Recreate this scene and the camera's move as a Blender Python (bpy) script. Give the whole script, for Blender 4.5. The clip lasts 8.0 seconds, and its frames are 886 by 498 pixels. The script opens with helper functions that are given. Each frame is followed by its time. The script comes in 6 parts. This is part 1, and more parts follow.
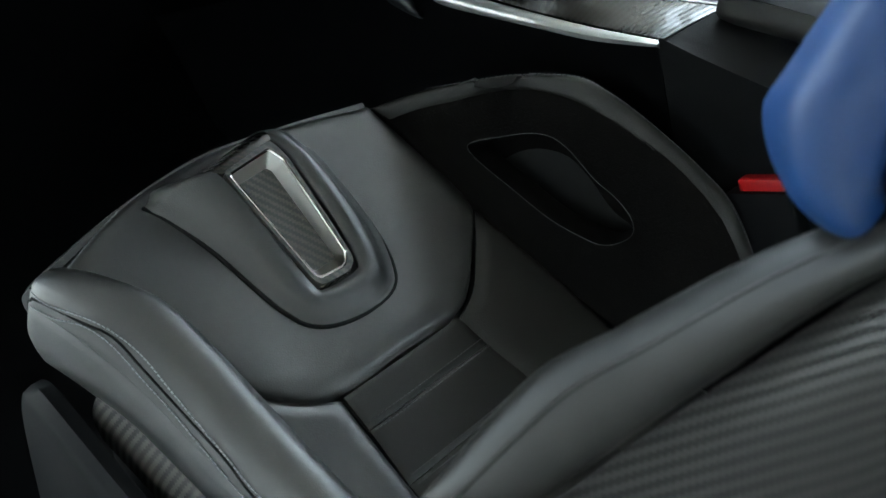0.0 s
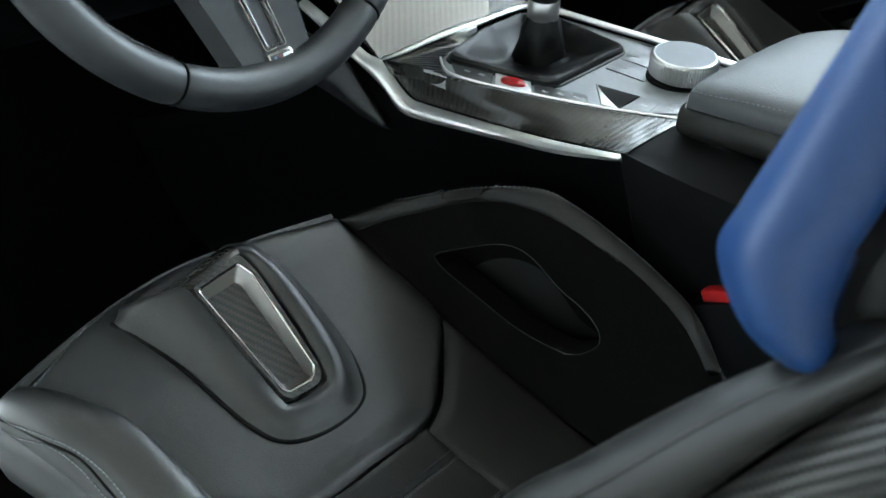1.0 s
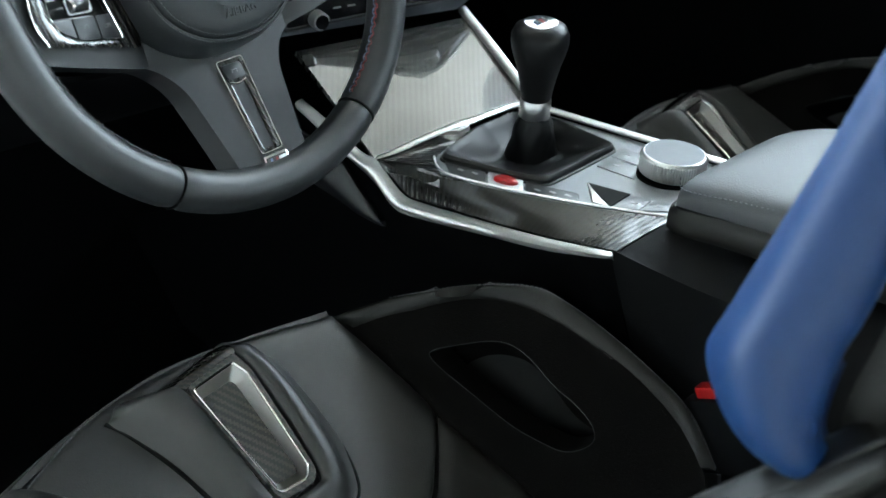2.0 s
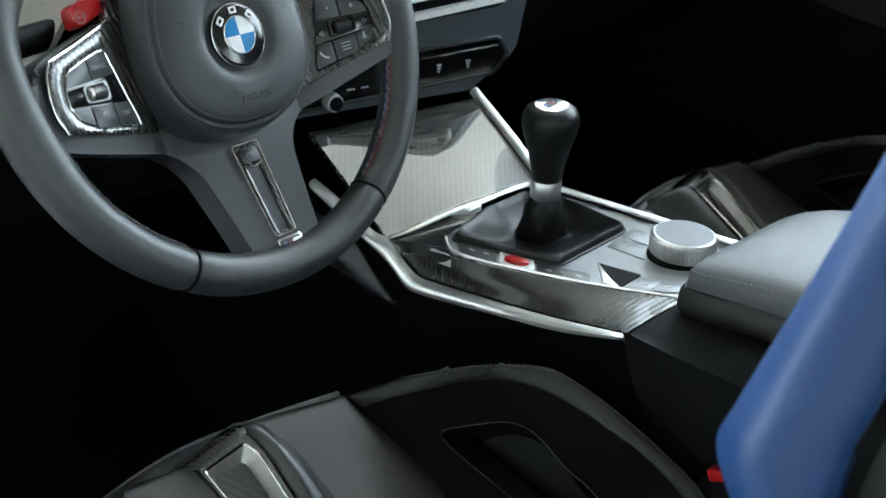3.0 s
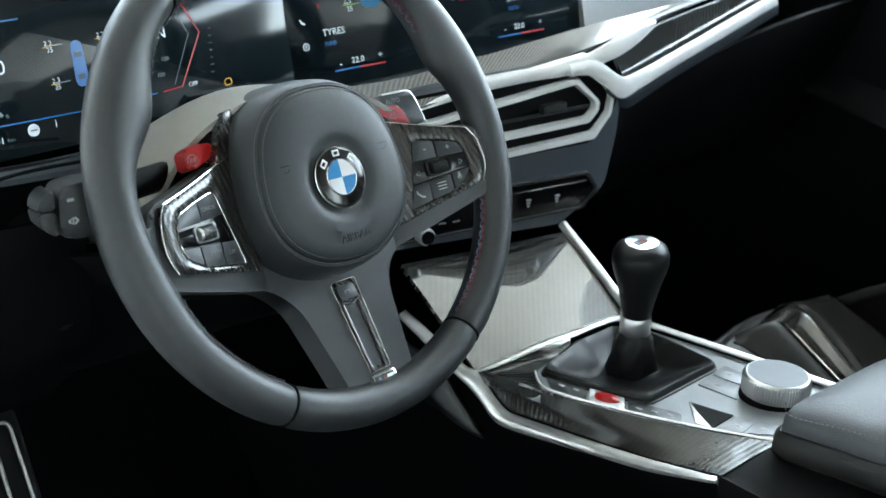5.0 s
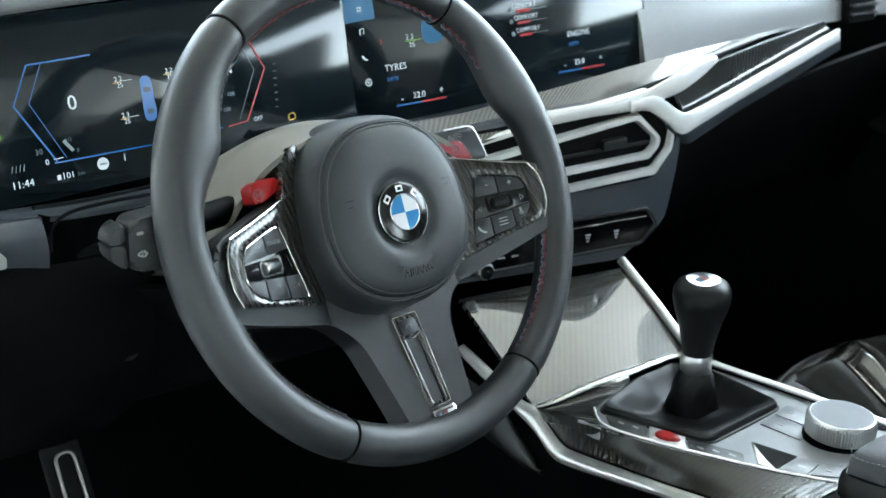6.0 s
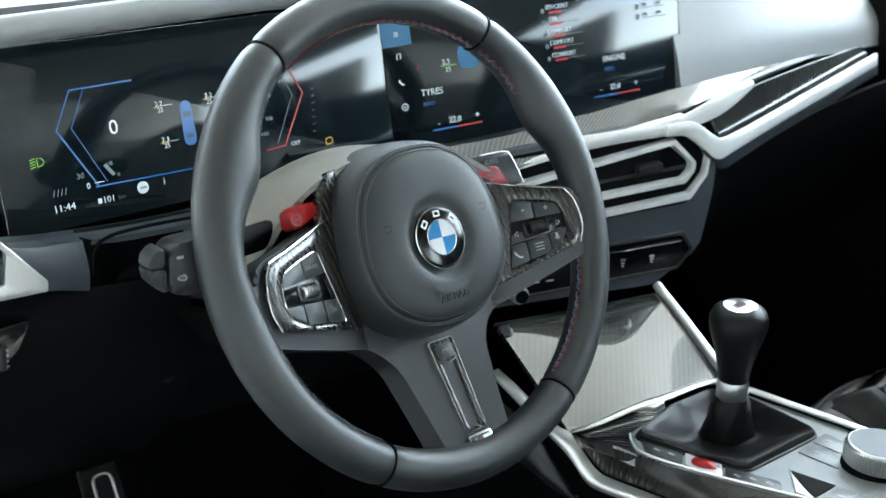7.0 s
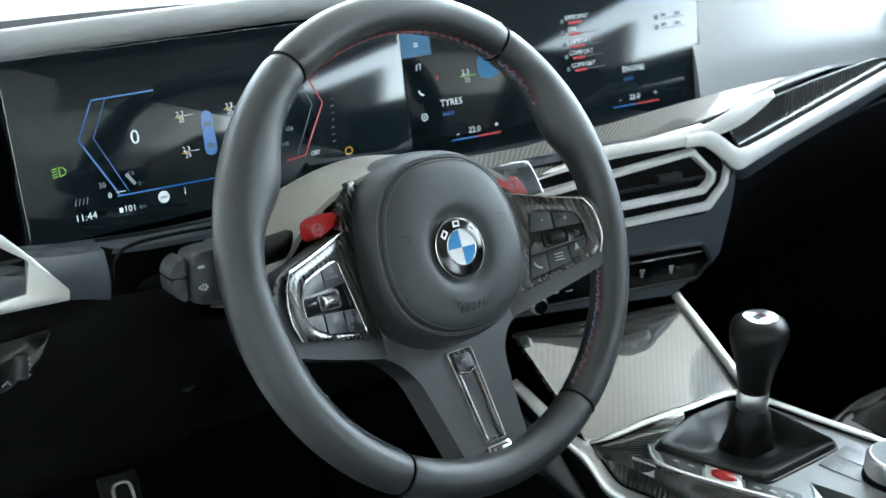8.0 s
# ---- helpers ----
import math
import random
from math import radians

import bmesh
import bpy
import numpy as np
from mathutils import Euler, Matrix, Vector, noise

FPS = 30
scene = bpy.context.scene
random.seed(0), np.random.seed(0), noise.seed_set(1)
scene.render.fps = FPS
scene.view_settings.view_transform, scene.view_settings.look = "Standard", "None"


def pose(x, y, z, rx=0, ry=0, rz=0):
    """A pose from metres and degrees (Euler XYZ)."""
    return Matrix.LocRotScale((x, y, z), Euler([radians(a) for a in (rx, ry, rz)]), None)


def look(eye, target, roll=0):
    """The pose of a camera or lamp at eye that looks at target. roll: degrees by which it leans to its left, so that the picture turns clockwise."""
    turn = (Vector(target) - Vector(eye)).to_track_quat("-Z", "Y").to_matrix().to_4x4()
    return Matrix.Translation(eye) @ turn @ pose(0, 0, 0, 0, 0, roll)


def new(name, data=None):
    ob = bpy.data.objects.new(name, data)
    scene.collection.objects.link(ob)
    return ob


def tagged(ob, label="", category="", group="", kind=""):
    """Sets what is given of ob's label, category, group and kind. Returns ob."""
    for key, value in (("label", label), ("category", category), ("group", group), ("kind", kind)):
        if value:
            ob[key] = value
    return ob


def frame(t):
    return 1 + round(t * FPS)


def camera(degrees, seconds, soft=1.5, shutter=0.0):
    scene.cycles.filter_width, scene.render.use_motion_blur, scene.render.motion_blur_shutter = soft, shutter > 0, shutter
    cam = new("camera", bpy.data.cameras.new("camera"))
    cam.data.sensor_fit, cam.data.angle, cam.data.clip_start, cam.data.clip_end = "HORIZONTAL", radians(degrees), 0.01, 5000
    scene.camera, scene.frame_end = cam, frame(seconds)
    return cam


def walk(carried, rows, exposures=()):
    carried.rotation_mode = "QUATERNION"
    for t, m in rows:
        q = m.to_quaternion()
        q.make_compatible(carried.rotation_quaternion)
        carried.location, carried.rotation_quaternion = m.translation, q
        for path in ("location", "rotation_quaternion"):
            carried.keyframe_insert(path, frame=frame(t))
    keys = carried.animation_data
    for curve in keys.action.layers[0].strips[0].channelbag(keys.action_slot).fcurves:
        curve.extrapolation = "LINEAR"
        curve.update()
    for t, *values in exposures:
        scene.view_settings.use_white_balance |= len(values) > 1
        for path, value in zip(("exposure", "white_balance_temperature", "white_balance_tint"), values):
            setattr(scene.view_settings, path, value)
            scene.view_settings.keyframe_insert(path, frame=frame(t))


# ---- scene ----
cam = camera(42.25, 8.0, soft=1.5)
cam.data.dof.use_dof, cam.data.dof.focus_distance, cam.data.dof.aperture_fstop = True, 0.86, 9.0
PATH = [
    (0, (-0.4716, -0.6489, 0.8407), (0.0979, -0.1195, 0.2119), 3.05),
    (0.5, (-0.4682, -0.6477, 0.8498), (0.1274, -0.1123, 0.2509), 3.29),
    (1, (-0.464, -0.6463, 0.8638), (0.1505, -0.1015, 0.2931), 3.42),
    (1.5, (-0.4641, -0.6481, 0.8701), (0.1669, -0.0886, 0.3328), 3.24),
    (3, (-0.4652, -0.6483, 0.8879), (0.191, -0.0473, 0.4316), 2.78),
    (3.5, (-0.4688, -0.647, 0.8931), (0.1867, -0.0266, 0.4625), 2.53),
    (4, (-0.4705, -0.6454, 0.8984), (0.1823, -0.0079, 0.4893), 2.37),
    (4.5, (-0.474, -0.6429, 0.9042), (0.1732, 0.014, 0.5176), 2.15),
    (6, (-0.485, -0.634, 0.9118), (0.1246, 0.08, 0.5675), 1.51),
    (6.5, (-0.4873, -0.6322, 0.9139), (0.1125, 0.0935, 0.5769), 1.41),
    (7, (-0.4893, -0.631, 0.9152), (0.1038, 0.1043, 0.5873), 1.30),
    (7.5, (-0.4905, -0.6298, 0.9156), (0.096, 0.1137, 0.5942), 1.19),
    (8, (-0.4912, -0.6298, 0.9155), (0.0921, 0.1167, 0.5953), 1.17),
]
walk(cam, [(t, look(eye, target, roll)) for t, eye, target, roll in PATH], exposures=[(0.0, 4.5, 5750, -3), (2.0, 4.5, 5750, -3), (4.0, 4.52, 5750, -3), (6.0, 4.58, 5750, -3), (8.0, 4.6, 5750, -3)])

# ---- world and light ----
world = bpy.data.worlds.new("sky")
scene.world = world
world.use_nodes = True
wn, wl = world.node_tree.nodes, world.node_tree.links
sky = wn.new("ShaderNodeTexSky")
sky.sky_type, sky.sun_disc = "NISHITA", False
sky.sun_elevation, sky.sun_rotation = radians(58), radians(80)
haze = wn.new("ShaderNodeHueSaturation")
haze.inputs["Saturation"].default_value = 0.22
wl.new(sky.outputs[0], haze.inputs["Color"])
wl.new(haze.outputs[0], wn["Background"].inputs[0])
wn["Background"].inputs[1].default_value = 0.15

sun = new("sun", bpy.data.lights.new("sun", "SUN"))
sun.data.energy, sun.data.angle, sun.data.color = 4.0, radians(1), (1.0, 0.95, 0.87)
sun.matrix_world = look((3.0, 0.6, 5.0), (0, 0, 0))


# ---- small tools ----
def material(name, colour, rough=0.5, metal=0.0, coat=0.0, grain=None, bump=0.0, mottle=0.15, sheen=0.0, coords="Object", noise_size=9.0, spec=0.5):
    """A surface with mottling at a coarse scale and grain at a fine one."""
    m = bpy.data.materials.new(name)
    m.use_nodes = True
    n, l = m.node_tree.nodes, m.node_tree.links
    b = n["Principled BSDF"]
    b.inputs["Roughness"].default_value = rough
    b.inputs["Metallic"].default_value = metal
    b.inputs["Coat Weight"].default_value = coat
    b.inputs["Coat Roughness"].default_value = 0.03
    b.inputs["Sheen Weight"].default_value = sheen
    b.inputs["Specular IOR Level"].default_value = spec
    tc = n.new("ShaderNodeTexCoord")
    big = n.new("ShaderNodeTexNoise")
    big.inputs["Scale"].default_value, big.inputs["Detail"].default_value = noise_size, 6
    l.new(tc.outputs[coords], big.inputs["Vector"])
    mix = n.new("ShaderNodeMix")
    mix.data_type = "RGBA"
    c = Vector(colour[:3])
    mix.inputs["A"].default_value = (*(c * (1 - mottle)), 1)
    mix.inputs["B"].default_value = (*(c * (1 + mottle)), 1)
    l.new(big.outputs["Fac"], mix.inputs["Factor"])
    l.new(mix.outputs["Result"], b.inputs["Base Color"])
    ramp = n.new("ShaderNodeMapRange")
    ramp.inputs["To Min"].default_value, ramp.inputs["To Max"].default_value = rough * 0.85, min(1, rough * 1.15)
    l.new(big.outputs["Fac"], ramp.inputs["Value"])
    l.new(ramp.outputs[0], b.inputs["Roughness"])
    if grain:
        tex = n.new("ShaderNodeTexVoronoi" if grain > 0 else "ShaderNodeTexNoise")
        tex.inputs["Scale"].default_value = abs(grain)
        l.new(tc.outputs[coords], tex.inputs["Vector"])
        bp = n.new("ShaderNodeBump")
        bp.inputs["Strength"].default_value, bp.inputs["Distance"].default_value = bump, 0.0006
        l.new(tex.outputs[0], bp.inputs["Height"])
        l.new(bp.outputs[0], b.inputs["Normal"])
    return m


def weave(name, dark, light, step, rough=0.25, coat=1.0, turn=0.0, lacquer=1.55):
    """Two-by-two twill in metres of the surface's own map."""
    m = bpy.data.materials.new(name)
    m.use_nodes = True
    n, l = m.node_tree.nodes, m.node_tree.links
    b = n["Principled BSDF"]
    b.inputs["Coat Weight"].default_value, b.inputs["Coat Roughness"].default_value, b.inputs["Coat IOR"].default_value = coat, 0.02, lacquer

    def maths(op, a, c=None):
        node = n.new("ShaderNodeMath")
        node.operation = op
        for slot, v in zip(node.inputs, (a, c)):
            if v is None:
                continue
            if isinstance(v, (int, float)):
                slot.default_value = v
            else:
                l.new(v, slot)
        return node.outputs[0]

    uv = n.new("ShaderNodeUVMap")
    mp = n.new("ShaderNodeMapping")
    mp.inputs["Rotation"].default_value = (0, 0, radians(turn))
    mp.inputs["Scale"].default_value = (1 / step, 1 / step, 1)
    l.new(uv.outputs[0], mp.inputs["Vector"])
    sep = n.new("ShaderNodeSeparateXYZ")
    l.new(mp.outputs[0], sep.inputs[0])
    u, v = sep.outputs[0], sep.outputs[1]
    tow = maths("FLOORED_MODULO", maths("ADD", maths("FLOOR", u), maths("FLOOR", v)), 4.0)
    over = maths("LESS_THAN", tow, 1.5)
    fine = n.new("ShaderNodeTexNoise")
    fine.inputs["Scale"].default_value = 1.2
    l.new(mp.outputs[0], fine.inputs["Vector"])
    mix = n.new("ShaderNodeMix")
    mix.data_type = "RGBA"
    mix.inputs["A"].default_value, mix.inputs["B"].default_value = (*dark, 1), (*light, 1)
    l.new(maths("MULTIPLY", over, maths("ADD", fine.outputs["Fac"], 0.4)), mix.inputs["Factor"])
    l.new(mix.outputs["Result"], b.inputs["Base Color"])
    rr = n.new("ShaderNodeMapRange")
    rr.inputs["To Min"].default_value, rr.inputs["To Max"].default_value = rough * 1.3, rough * 0.8
    l.new(over, rr.inputs["Value"])
    l.new(rr.outputs[0], b.inputs["Roughness"])
    b.inputs["Specular IOR Level"].default_value = 0.3
    bp = n.new("ShaderNodeBump")
    bp.inputs["Strength"].default_value, bp.inputs["Distance"].default_value = 0.1, 0.0002
    l.new(over, bp.inputs["Height"])
    l.new(bp.outputs[0], b.inputs["Normal"])
    return m


def glow(name, colour, strength):
    m = bpy.data.materials.new(name)
    m.use_nodes = True
    b = m.node_tree.nodes["Principled BSDF"]
    b.inputs["Base Color"].default_value = (*[c * 0.2 for c in colour], 1)
    b.inputs["Emission Color"].default_value = (*colour, 1)
    b.inputs["Emission Strength"].default_value = strength * 0.48
    b.inputs["Roughness"].default_value = 0.3
    return m


def thing(name, label, category, at=None, group="", kind=""):
    ob = new(name)
    ob.empty_display_size = 0.02
    if at is not None:
        ob.matrix_world = at
    return tagged(ob, label, category, group, kind)


def part(name, bm, mat, parent=None, label="", smooth=True):
    me = bpy.data.meshes.new(name)
    bm.normal_update()
    bm.to_mesh(me)
    bm.free()
    me.materials.append(mat)
    if smooth:
        me.polygons.foreach_set("use_smooth", [True] * len(me.polygons))
        me.set_sharp_from_angle(angle=radians(40))
    ob = new(name, me)
    if parent is not None:
        ob.parent = parent
    if label:
        ob["label"] = label
    return ob


def curve(points, n, closed=False):
    """Catmull-Rom through the points, n even steps of length."""
    p = [Vector(q) for q in points]
    if closed:
        p = [p[-1], *p, p[0], p[1]]
    else:
        p = [p[0] * 2 - p[1], *p, p[-1] * 2 - p[-2]]
    fine = []
    for a, b, c, d in zip(p, p[1:], p[2:], p[3:]):
        for k in range(16):
            t = k / 16
            fine.append(0.5 * (2 * b + (c - a) * t + (2 * a - 5 * b + 4 * c - d) * t * t + (3 * b - a - 3 * c + d) * t**3))
    fine.append(p[-2])
    arc = [0.0]
    for a, b in zip(fine, fine[1:]):
        arc.append(arc[-1] + (b - a).length)
    out, k = [], 0
    count = n if closed else n - 1
    for i in range(n):
        s = arc[-1] * i / count
        while k < len(arc) - 2 and arc[k + 1] < s:
            k += 1
        w = (s - arc[k]) / max(arc[k + 1] - arc[k], 1e-9)
        out.append(fine[k].lerp(fine[k + 1], min(1, w)))
    return out


def sheet(rows, nu=40, nv=24, puff=0.0, edge=0.25, skirt=0.012, straight=False, up=(0, 0, 1)):
    """A padded surface through section curves: smooth both ways, swollen by puff away from its edges, its rim turned under by skirt."""
    secs = [curve(r, nu) for r in rows]
    grid = [[None] * nv for _ in range(nu)]
    for i in range(nu):
        line = [s[i] for s in secs]
        if len(line) == 2 or straight:
            col = []
            for j in range(nv):
                f = j / (nv - 1) * (len(line) - 1)
                k = min(int(f), len(line) - 2)
                col.append(line[k].lerp(line[k + 1], f - k))
        else:
            col = curve(line, nv)
        grid[i] = col
    up = Vector(up)
    nor = [[None] * nv for _ in range(nu)]
    for i in range(nu):
        for j in range(nv):
            a = grid[min(i + 1, nu - 1)][j] - grid[max(i - 1, 0)][j]
            b = grid[i][min(j + 1, nv - 1)] - grid[i][max(j - 1, 0)]
            w = a.cross(b)
            w = w.normalized() if w.length > 1e-12 else up.copy()
            nor[i][j] = w if w.dot(up) > 0 else -w
    flip = (grid[1][0] - grid[0][0]).cross(grid[0][1] - grid[0][0]).dot(nor[0][0]) < 0
    bm = bmesh.new()
    uvl = bm.loops.layers.uv.new("UVMap")
    verts = []
    wide = sum((grid[i + 1][nv // 2] - grid[i][nv // 2]).length for i in range(nu - 1))
    tall = sum((grid[nu // 2][j + 1] - grid[nu // 2][j]).length for j in range(nv - 1))
    uv = {}
    for i in range(nu):
        row = []
        for j in range(nv):
            u, v = i / (nu - 1), j / (nv - 1)
            d = min(u * wide, (1 - u) * wide, v * tall, (1 - v) * tall) / max(1e-6, edge * min(wide, tall))
            s = 1 - (1 - min(1, d)) ** 2
            vert = bm.verts.new(grid[i][j] + nor[i][j] * puff * math.sqrt(max(0, s)))
            uv[vert] = (u * wide, v * tall)
            row.append(vert)
        verts.append(row)
    faces = []
    for i in range(nu - 1):
        for j in range(nv - 1):
            q = [verts[i][j], verts[i + 1][j], verts[i + 1][j + 1], verts[i][j + 1]]
            faces.append(bm.faces.new(q[::-1] if flip else q))
    if skirt:
        ring = [(i, 0) for i in range(nu)] + [(nu - 1, j) for j in range(1, nv)] + [(i, nv - 1) for i in range(nu - 2, -1, -1)] + [(0, j) for j in range(nv - 2, 0, -1)]
        low = []
        for i, j in ring:
            v = bm.verts.new(verts[i][j].co - nor[i][j] * skirt)
            uv[v] = uv[verts[i][j]]
            low.append(v)
        m = len(ring)
        for k in range(m):
            (i, j), (i2, j2) = ring[k], ring[(k + 1) % m]
            q = [verts[i][j], verts[i2][j2], low[(k + 1) % m], low[k]]
            faces.append(bm.faces.new(q if flip else q[::-1]))
    for f in bm.faces:
        for lp in f.loops:
            lp[uvl].uv = uv[lp.vert]
    return bm


def prism(outline, low, high, bevel=0.0, lift=None, at=None, segs=2):
    """A plate of the given outline (x, y), from z low to high, edges rounded; lift(x, y) raises it; at: its pose."""
    bm = bmesh.new()
    bottom = [bm.verts.new((x, y, low)) for x, y in outline]
    top = [bm.verts.new((x, y, high)) for x, y in outline]
    n = len(outline)
    area = sum(outline[k][0] * outline[(k + 1) % n][1] - outline[(k + 1) % n][0] * outline[k][1] for k in range(n))
    if area < 0:
        bottom.reverse(), top.reverse()
    bm.faces.new(bottom[::-1])
    cap = bm.faces.new(top)
    for k in range(n):
        bm.faces.new((bottom[k], bottom[(k + 1) % n], top[(k + 1) % n], top[k]))
    if bevel:
        bmesh.ops.bevel(bm, geom=list(cap.edges), offset=bevel, segments=segs, affect="EDGES", profile=0.5)
    uvl = bm.loops.layers.uv.new("UVMap")
    for f in bm.faces:
        for lp in f.loops:
            lp[uvl].uv = (lp.vert.co.x + 0.3 * lp.vert.co.z, lp.vert.co.y)
    if lift:
        for v in bm.verts:
            v.co.z += lift(v.co.x, v.co.y)
    if at is not None:
        bm.transform(at)
    return bm


def smooth2(points, n=40):
    return [(p.x, p.y) for p in curve([(x, y, 0) for x, y in points], n, closed=True)]


def rounded(points, r, n=4):
    """A polygon with its corners rounded."""
    out = []
    m = len(points)
    for k in range(m):
        a, b, c = (Vector((*points[(k + d) % m], 0)) for d in (-1, 0, 1))
        e, f = (a - b), (c - b)
        s = min(r, e.length * 0.45, f.length * 0.45)
        p, q = b + e.normalized() * s, b + f.normalized() * s
        for i in range(n + 1):
            t = i / n
            w = p * (1 - t) ** 2 + b * 2 * t * (1 - t) + q * t * t
            out.append((w.x, w.y))
    return out


def ring_plate(outer, inner, low, high, bevel=0.0, at=None, lift=None):
    """A frame between two outlines of equal count."""
    bm = bmesh.new()
    n = len(outer)
    vs = [[bm.verts.new((x, y, z)) for x, y in o] for o, z in ((outer, low), (outer, high - bevel), ([(a + (b - a) * 0.18, c + (d - c) * 0.18) for (a, c), (b, d) in zip(outer, inner)], high), ([(b + (a - b) * 0.18, d + (c - d) * 0.18) for (a, c), (b, d) in zip(outer, inner)], high), (inner, high - bevel), (inner, low))]
    for a, b in zip(vs, vs[1:] + vs[:1]):
        for k in range(n):
            bm.faces.new((a[k], a[(k + 1) % n], b[(k + 1) % n], b[k]))
    bmesh.ops.recalc_face_normals(bm, faces=bm.faces)
    uvl = bm.loops.layers.uv.new("UVMap")
    for f in bm.faces:
        for lp in f.loops:
            lp[uvl].uv = lp.vert.co.xy
    if lift:
        for v in bm.verts:
            v.co.z += lift(v.co.x, v.co.y)
    if at is not None:
        bm.transform(at)
    return bm


def slope_ring(outer, z0, inner, z1, at):
    """A sloping band between two outlines."""
    bm = bmesh.new()
    n = len(outer)
    a, b = [bm.verts.new((x, y, z0)) for x, y in outer], [bm.verts.new((x, y, z1)) for x, y in inner]
    for k in range(n):
        bm.faces.new((a[k], a[(k + 1) % n], b[(k + 1) % n], b[k]))
    bm.transform(at)
    return bm


def tube(points, radius, sides=10, closed=False, flat=1.0, up=(0, 0, 1), bm=None, taper=None):
    """A round bar along points."""
    bm = bm or bmesh.new()
    pts = [Vector(p) for p in points]
    n = len(pts)
    rings = []
    for k, p in enumerate(pts):
        d = (pts[(k + 1) % n] - pts[k - 1]) if closed else (pts[min(k + 1, n - 1)] - pts[max(k - 1, 0)])
        d = d.normalized()
        a = d.cross(Vector(up))
        a = a.normalized() if a.length > 1e-6 else d.orthogonal().normalized()
        b = a.cross(d)
        r = radius * (taper[k] if taper else 1)
        rings.append([bm.verts.new(p + r * (math.cos(w) * a + flat * math.sin(w) * b)) for w in (2 * math.pi * i / sides for i in range(sides))])
    for k in range(n if closed else n - 1):
        a, b = rings[k], rings[(k + 1) % n]
        for i in range(sides):
            bm.faces.new((a[i], a[(i + 1) % sides], b[(i + 1) % sides], b[i]))
    if not closed:
        bm.faces.new(rings[0][::-1])
        bm.faces.new(rings[-1])
    bmesh.ops.recalc_face_normals(bm, faces=bm.faces)
    return bm


def lathe(profile, sides=48, at=None):
    """A turned body: profile of (radius, z)."""
    bm = bmesh.new()
    rings = [[bm.verts.new((r * math.cos(w), r * math.sin(w), z)) for w in (2 * math.pi * i / sides for i in range(sides))] for r, z in profile]
    for a, b in zip(rings, rings[1:]):
        for i in range(sides):
            bm.faces.new((a[i], a[(i + 1) % sides], b[(i + 1) % sides], b[i]))
    bm.faces.new(rings[0][::-1])
    bm.faces.new(rings[-1])
    bmesh.ops.recalc_face_normals(bm, faces=bm.faces)
    if at is not None:
        bm.transform(at)
    return bm


def block(x0, x1, y0, y1, z0, z1, bevel=0.0, at=None):
    return prism(rounded([(x0, y0), (x1, y0), (x1, y1), (x0, y1)], bevel or 0.0005, 3), z0, z1, bevel * 0.7, at=at)


def stitches(points, normal, gap=0.0042, size=0.00045, long=0.6, lift=0.0003, zig=0.0):
    """A row of short threads along a line."""
    bm = bmesh.new()
    p = [Vector(q) for q in points]
    total = sum((b - a).length for a, b in zip(p, p[1:]))
    even = curve(p, max(3, int(total / gap)))
    nv = Vector(normal)
    for k, (a, b) in enumerate(zip(even, even[1:])):
        side = (b - a).cross(nv).normalized() * zig * (1 if k % 2 else -1)
        c, d = a + nv * lift - side, a.lerp(b, long) + nv * lift + side
        tube([c - nv * size, c.lerp(d, 0.3) + nv * size * 0.4, c.lerp(d, 0.7) + nv * size * 0.4, d - nv * size], size, 5, bm=bm)
    return bm


def letters(text, size, at, depth=0.0002, align="CENTER"):
    """Words in the built-in face, as a bmesh."""
    cu = bpy.data.curves.new("words", "FONT")
    cu.body, cu.size, cu.extrude, cu.align_x, cu.align_y, cu.resolution_u = text, size, depth, align, "CENTER", 2
    ob = bpy.data.objects.new("words", cu)
    scene.collection.objects.link(ob)
    me = bpy.data.meshes.new_from_object(ob.evaluated_get(bpy.context.evaluated_depsgraph_get()))
    bm = bmesh.new()
    bm.from_mesh(me)
    bm.transform(at)
    bpy.data.objects.remove(ob)
    bpy.data.curves.remove(cu)
    bpy.data.meshes.remove(me)
    return bm


def quad(x0, x1, y0, y1, at, z=0.0, depth=0.0002):
    return prism([(x0, y0), (x1, y0), (x1, y1), (x0, y1)], z - depth, z, at=at)


def stroke(points, width, at, z=0.0):
    """A flat line through points of the plane at."""
    bm = bmesh.new()
    p = [Vector((x, y, 0)) for x, y in points]
    left, right = [], []
    for k, q in enumerate(p):
        d = (p[min(k + 1, len(p) - 1)] - p[max(k - 1, 0)]).normalized()
        s = Vector((-d.y, d.x, 0)) * width / 2
        left.append(bm.verts.new(at @ (q + s + Vector((0, 0, z)))))
        right.append(bm.verts.new(at @ (q - s + Vector((0, 0, z)))))
    for k in range(len(p) - 1):
        bm.faces.new((right[k], right[k + 1], left[k + 1], left[k]))
    return bm


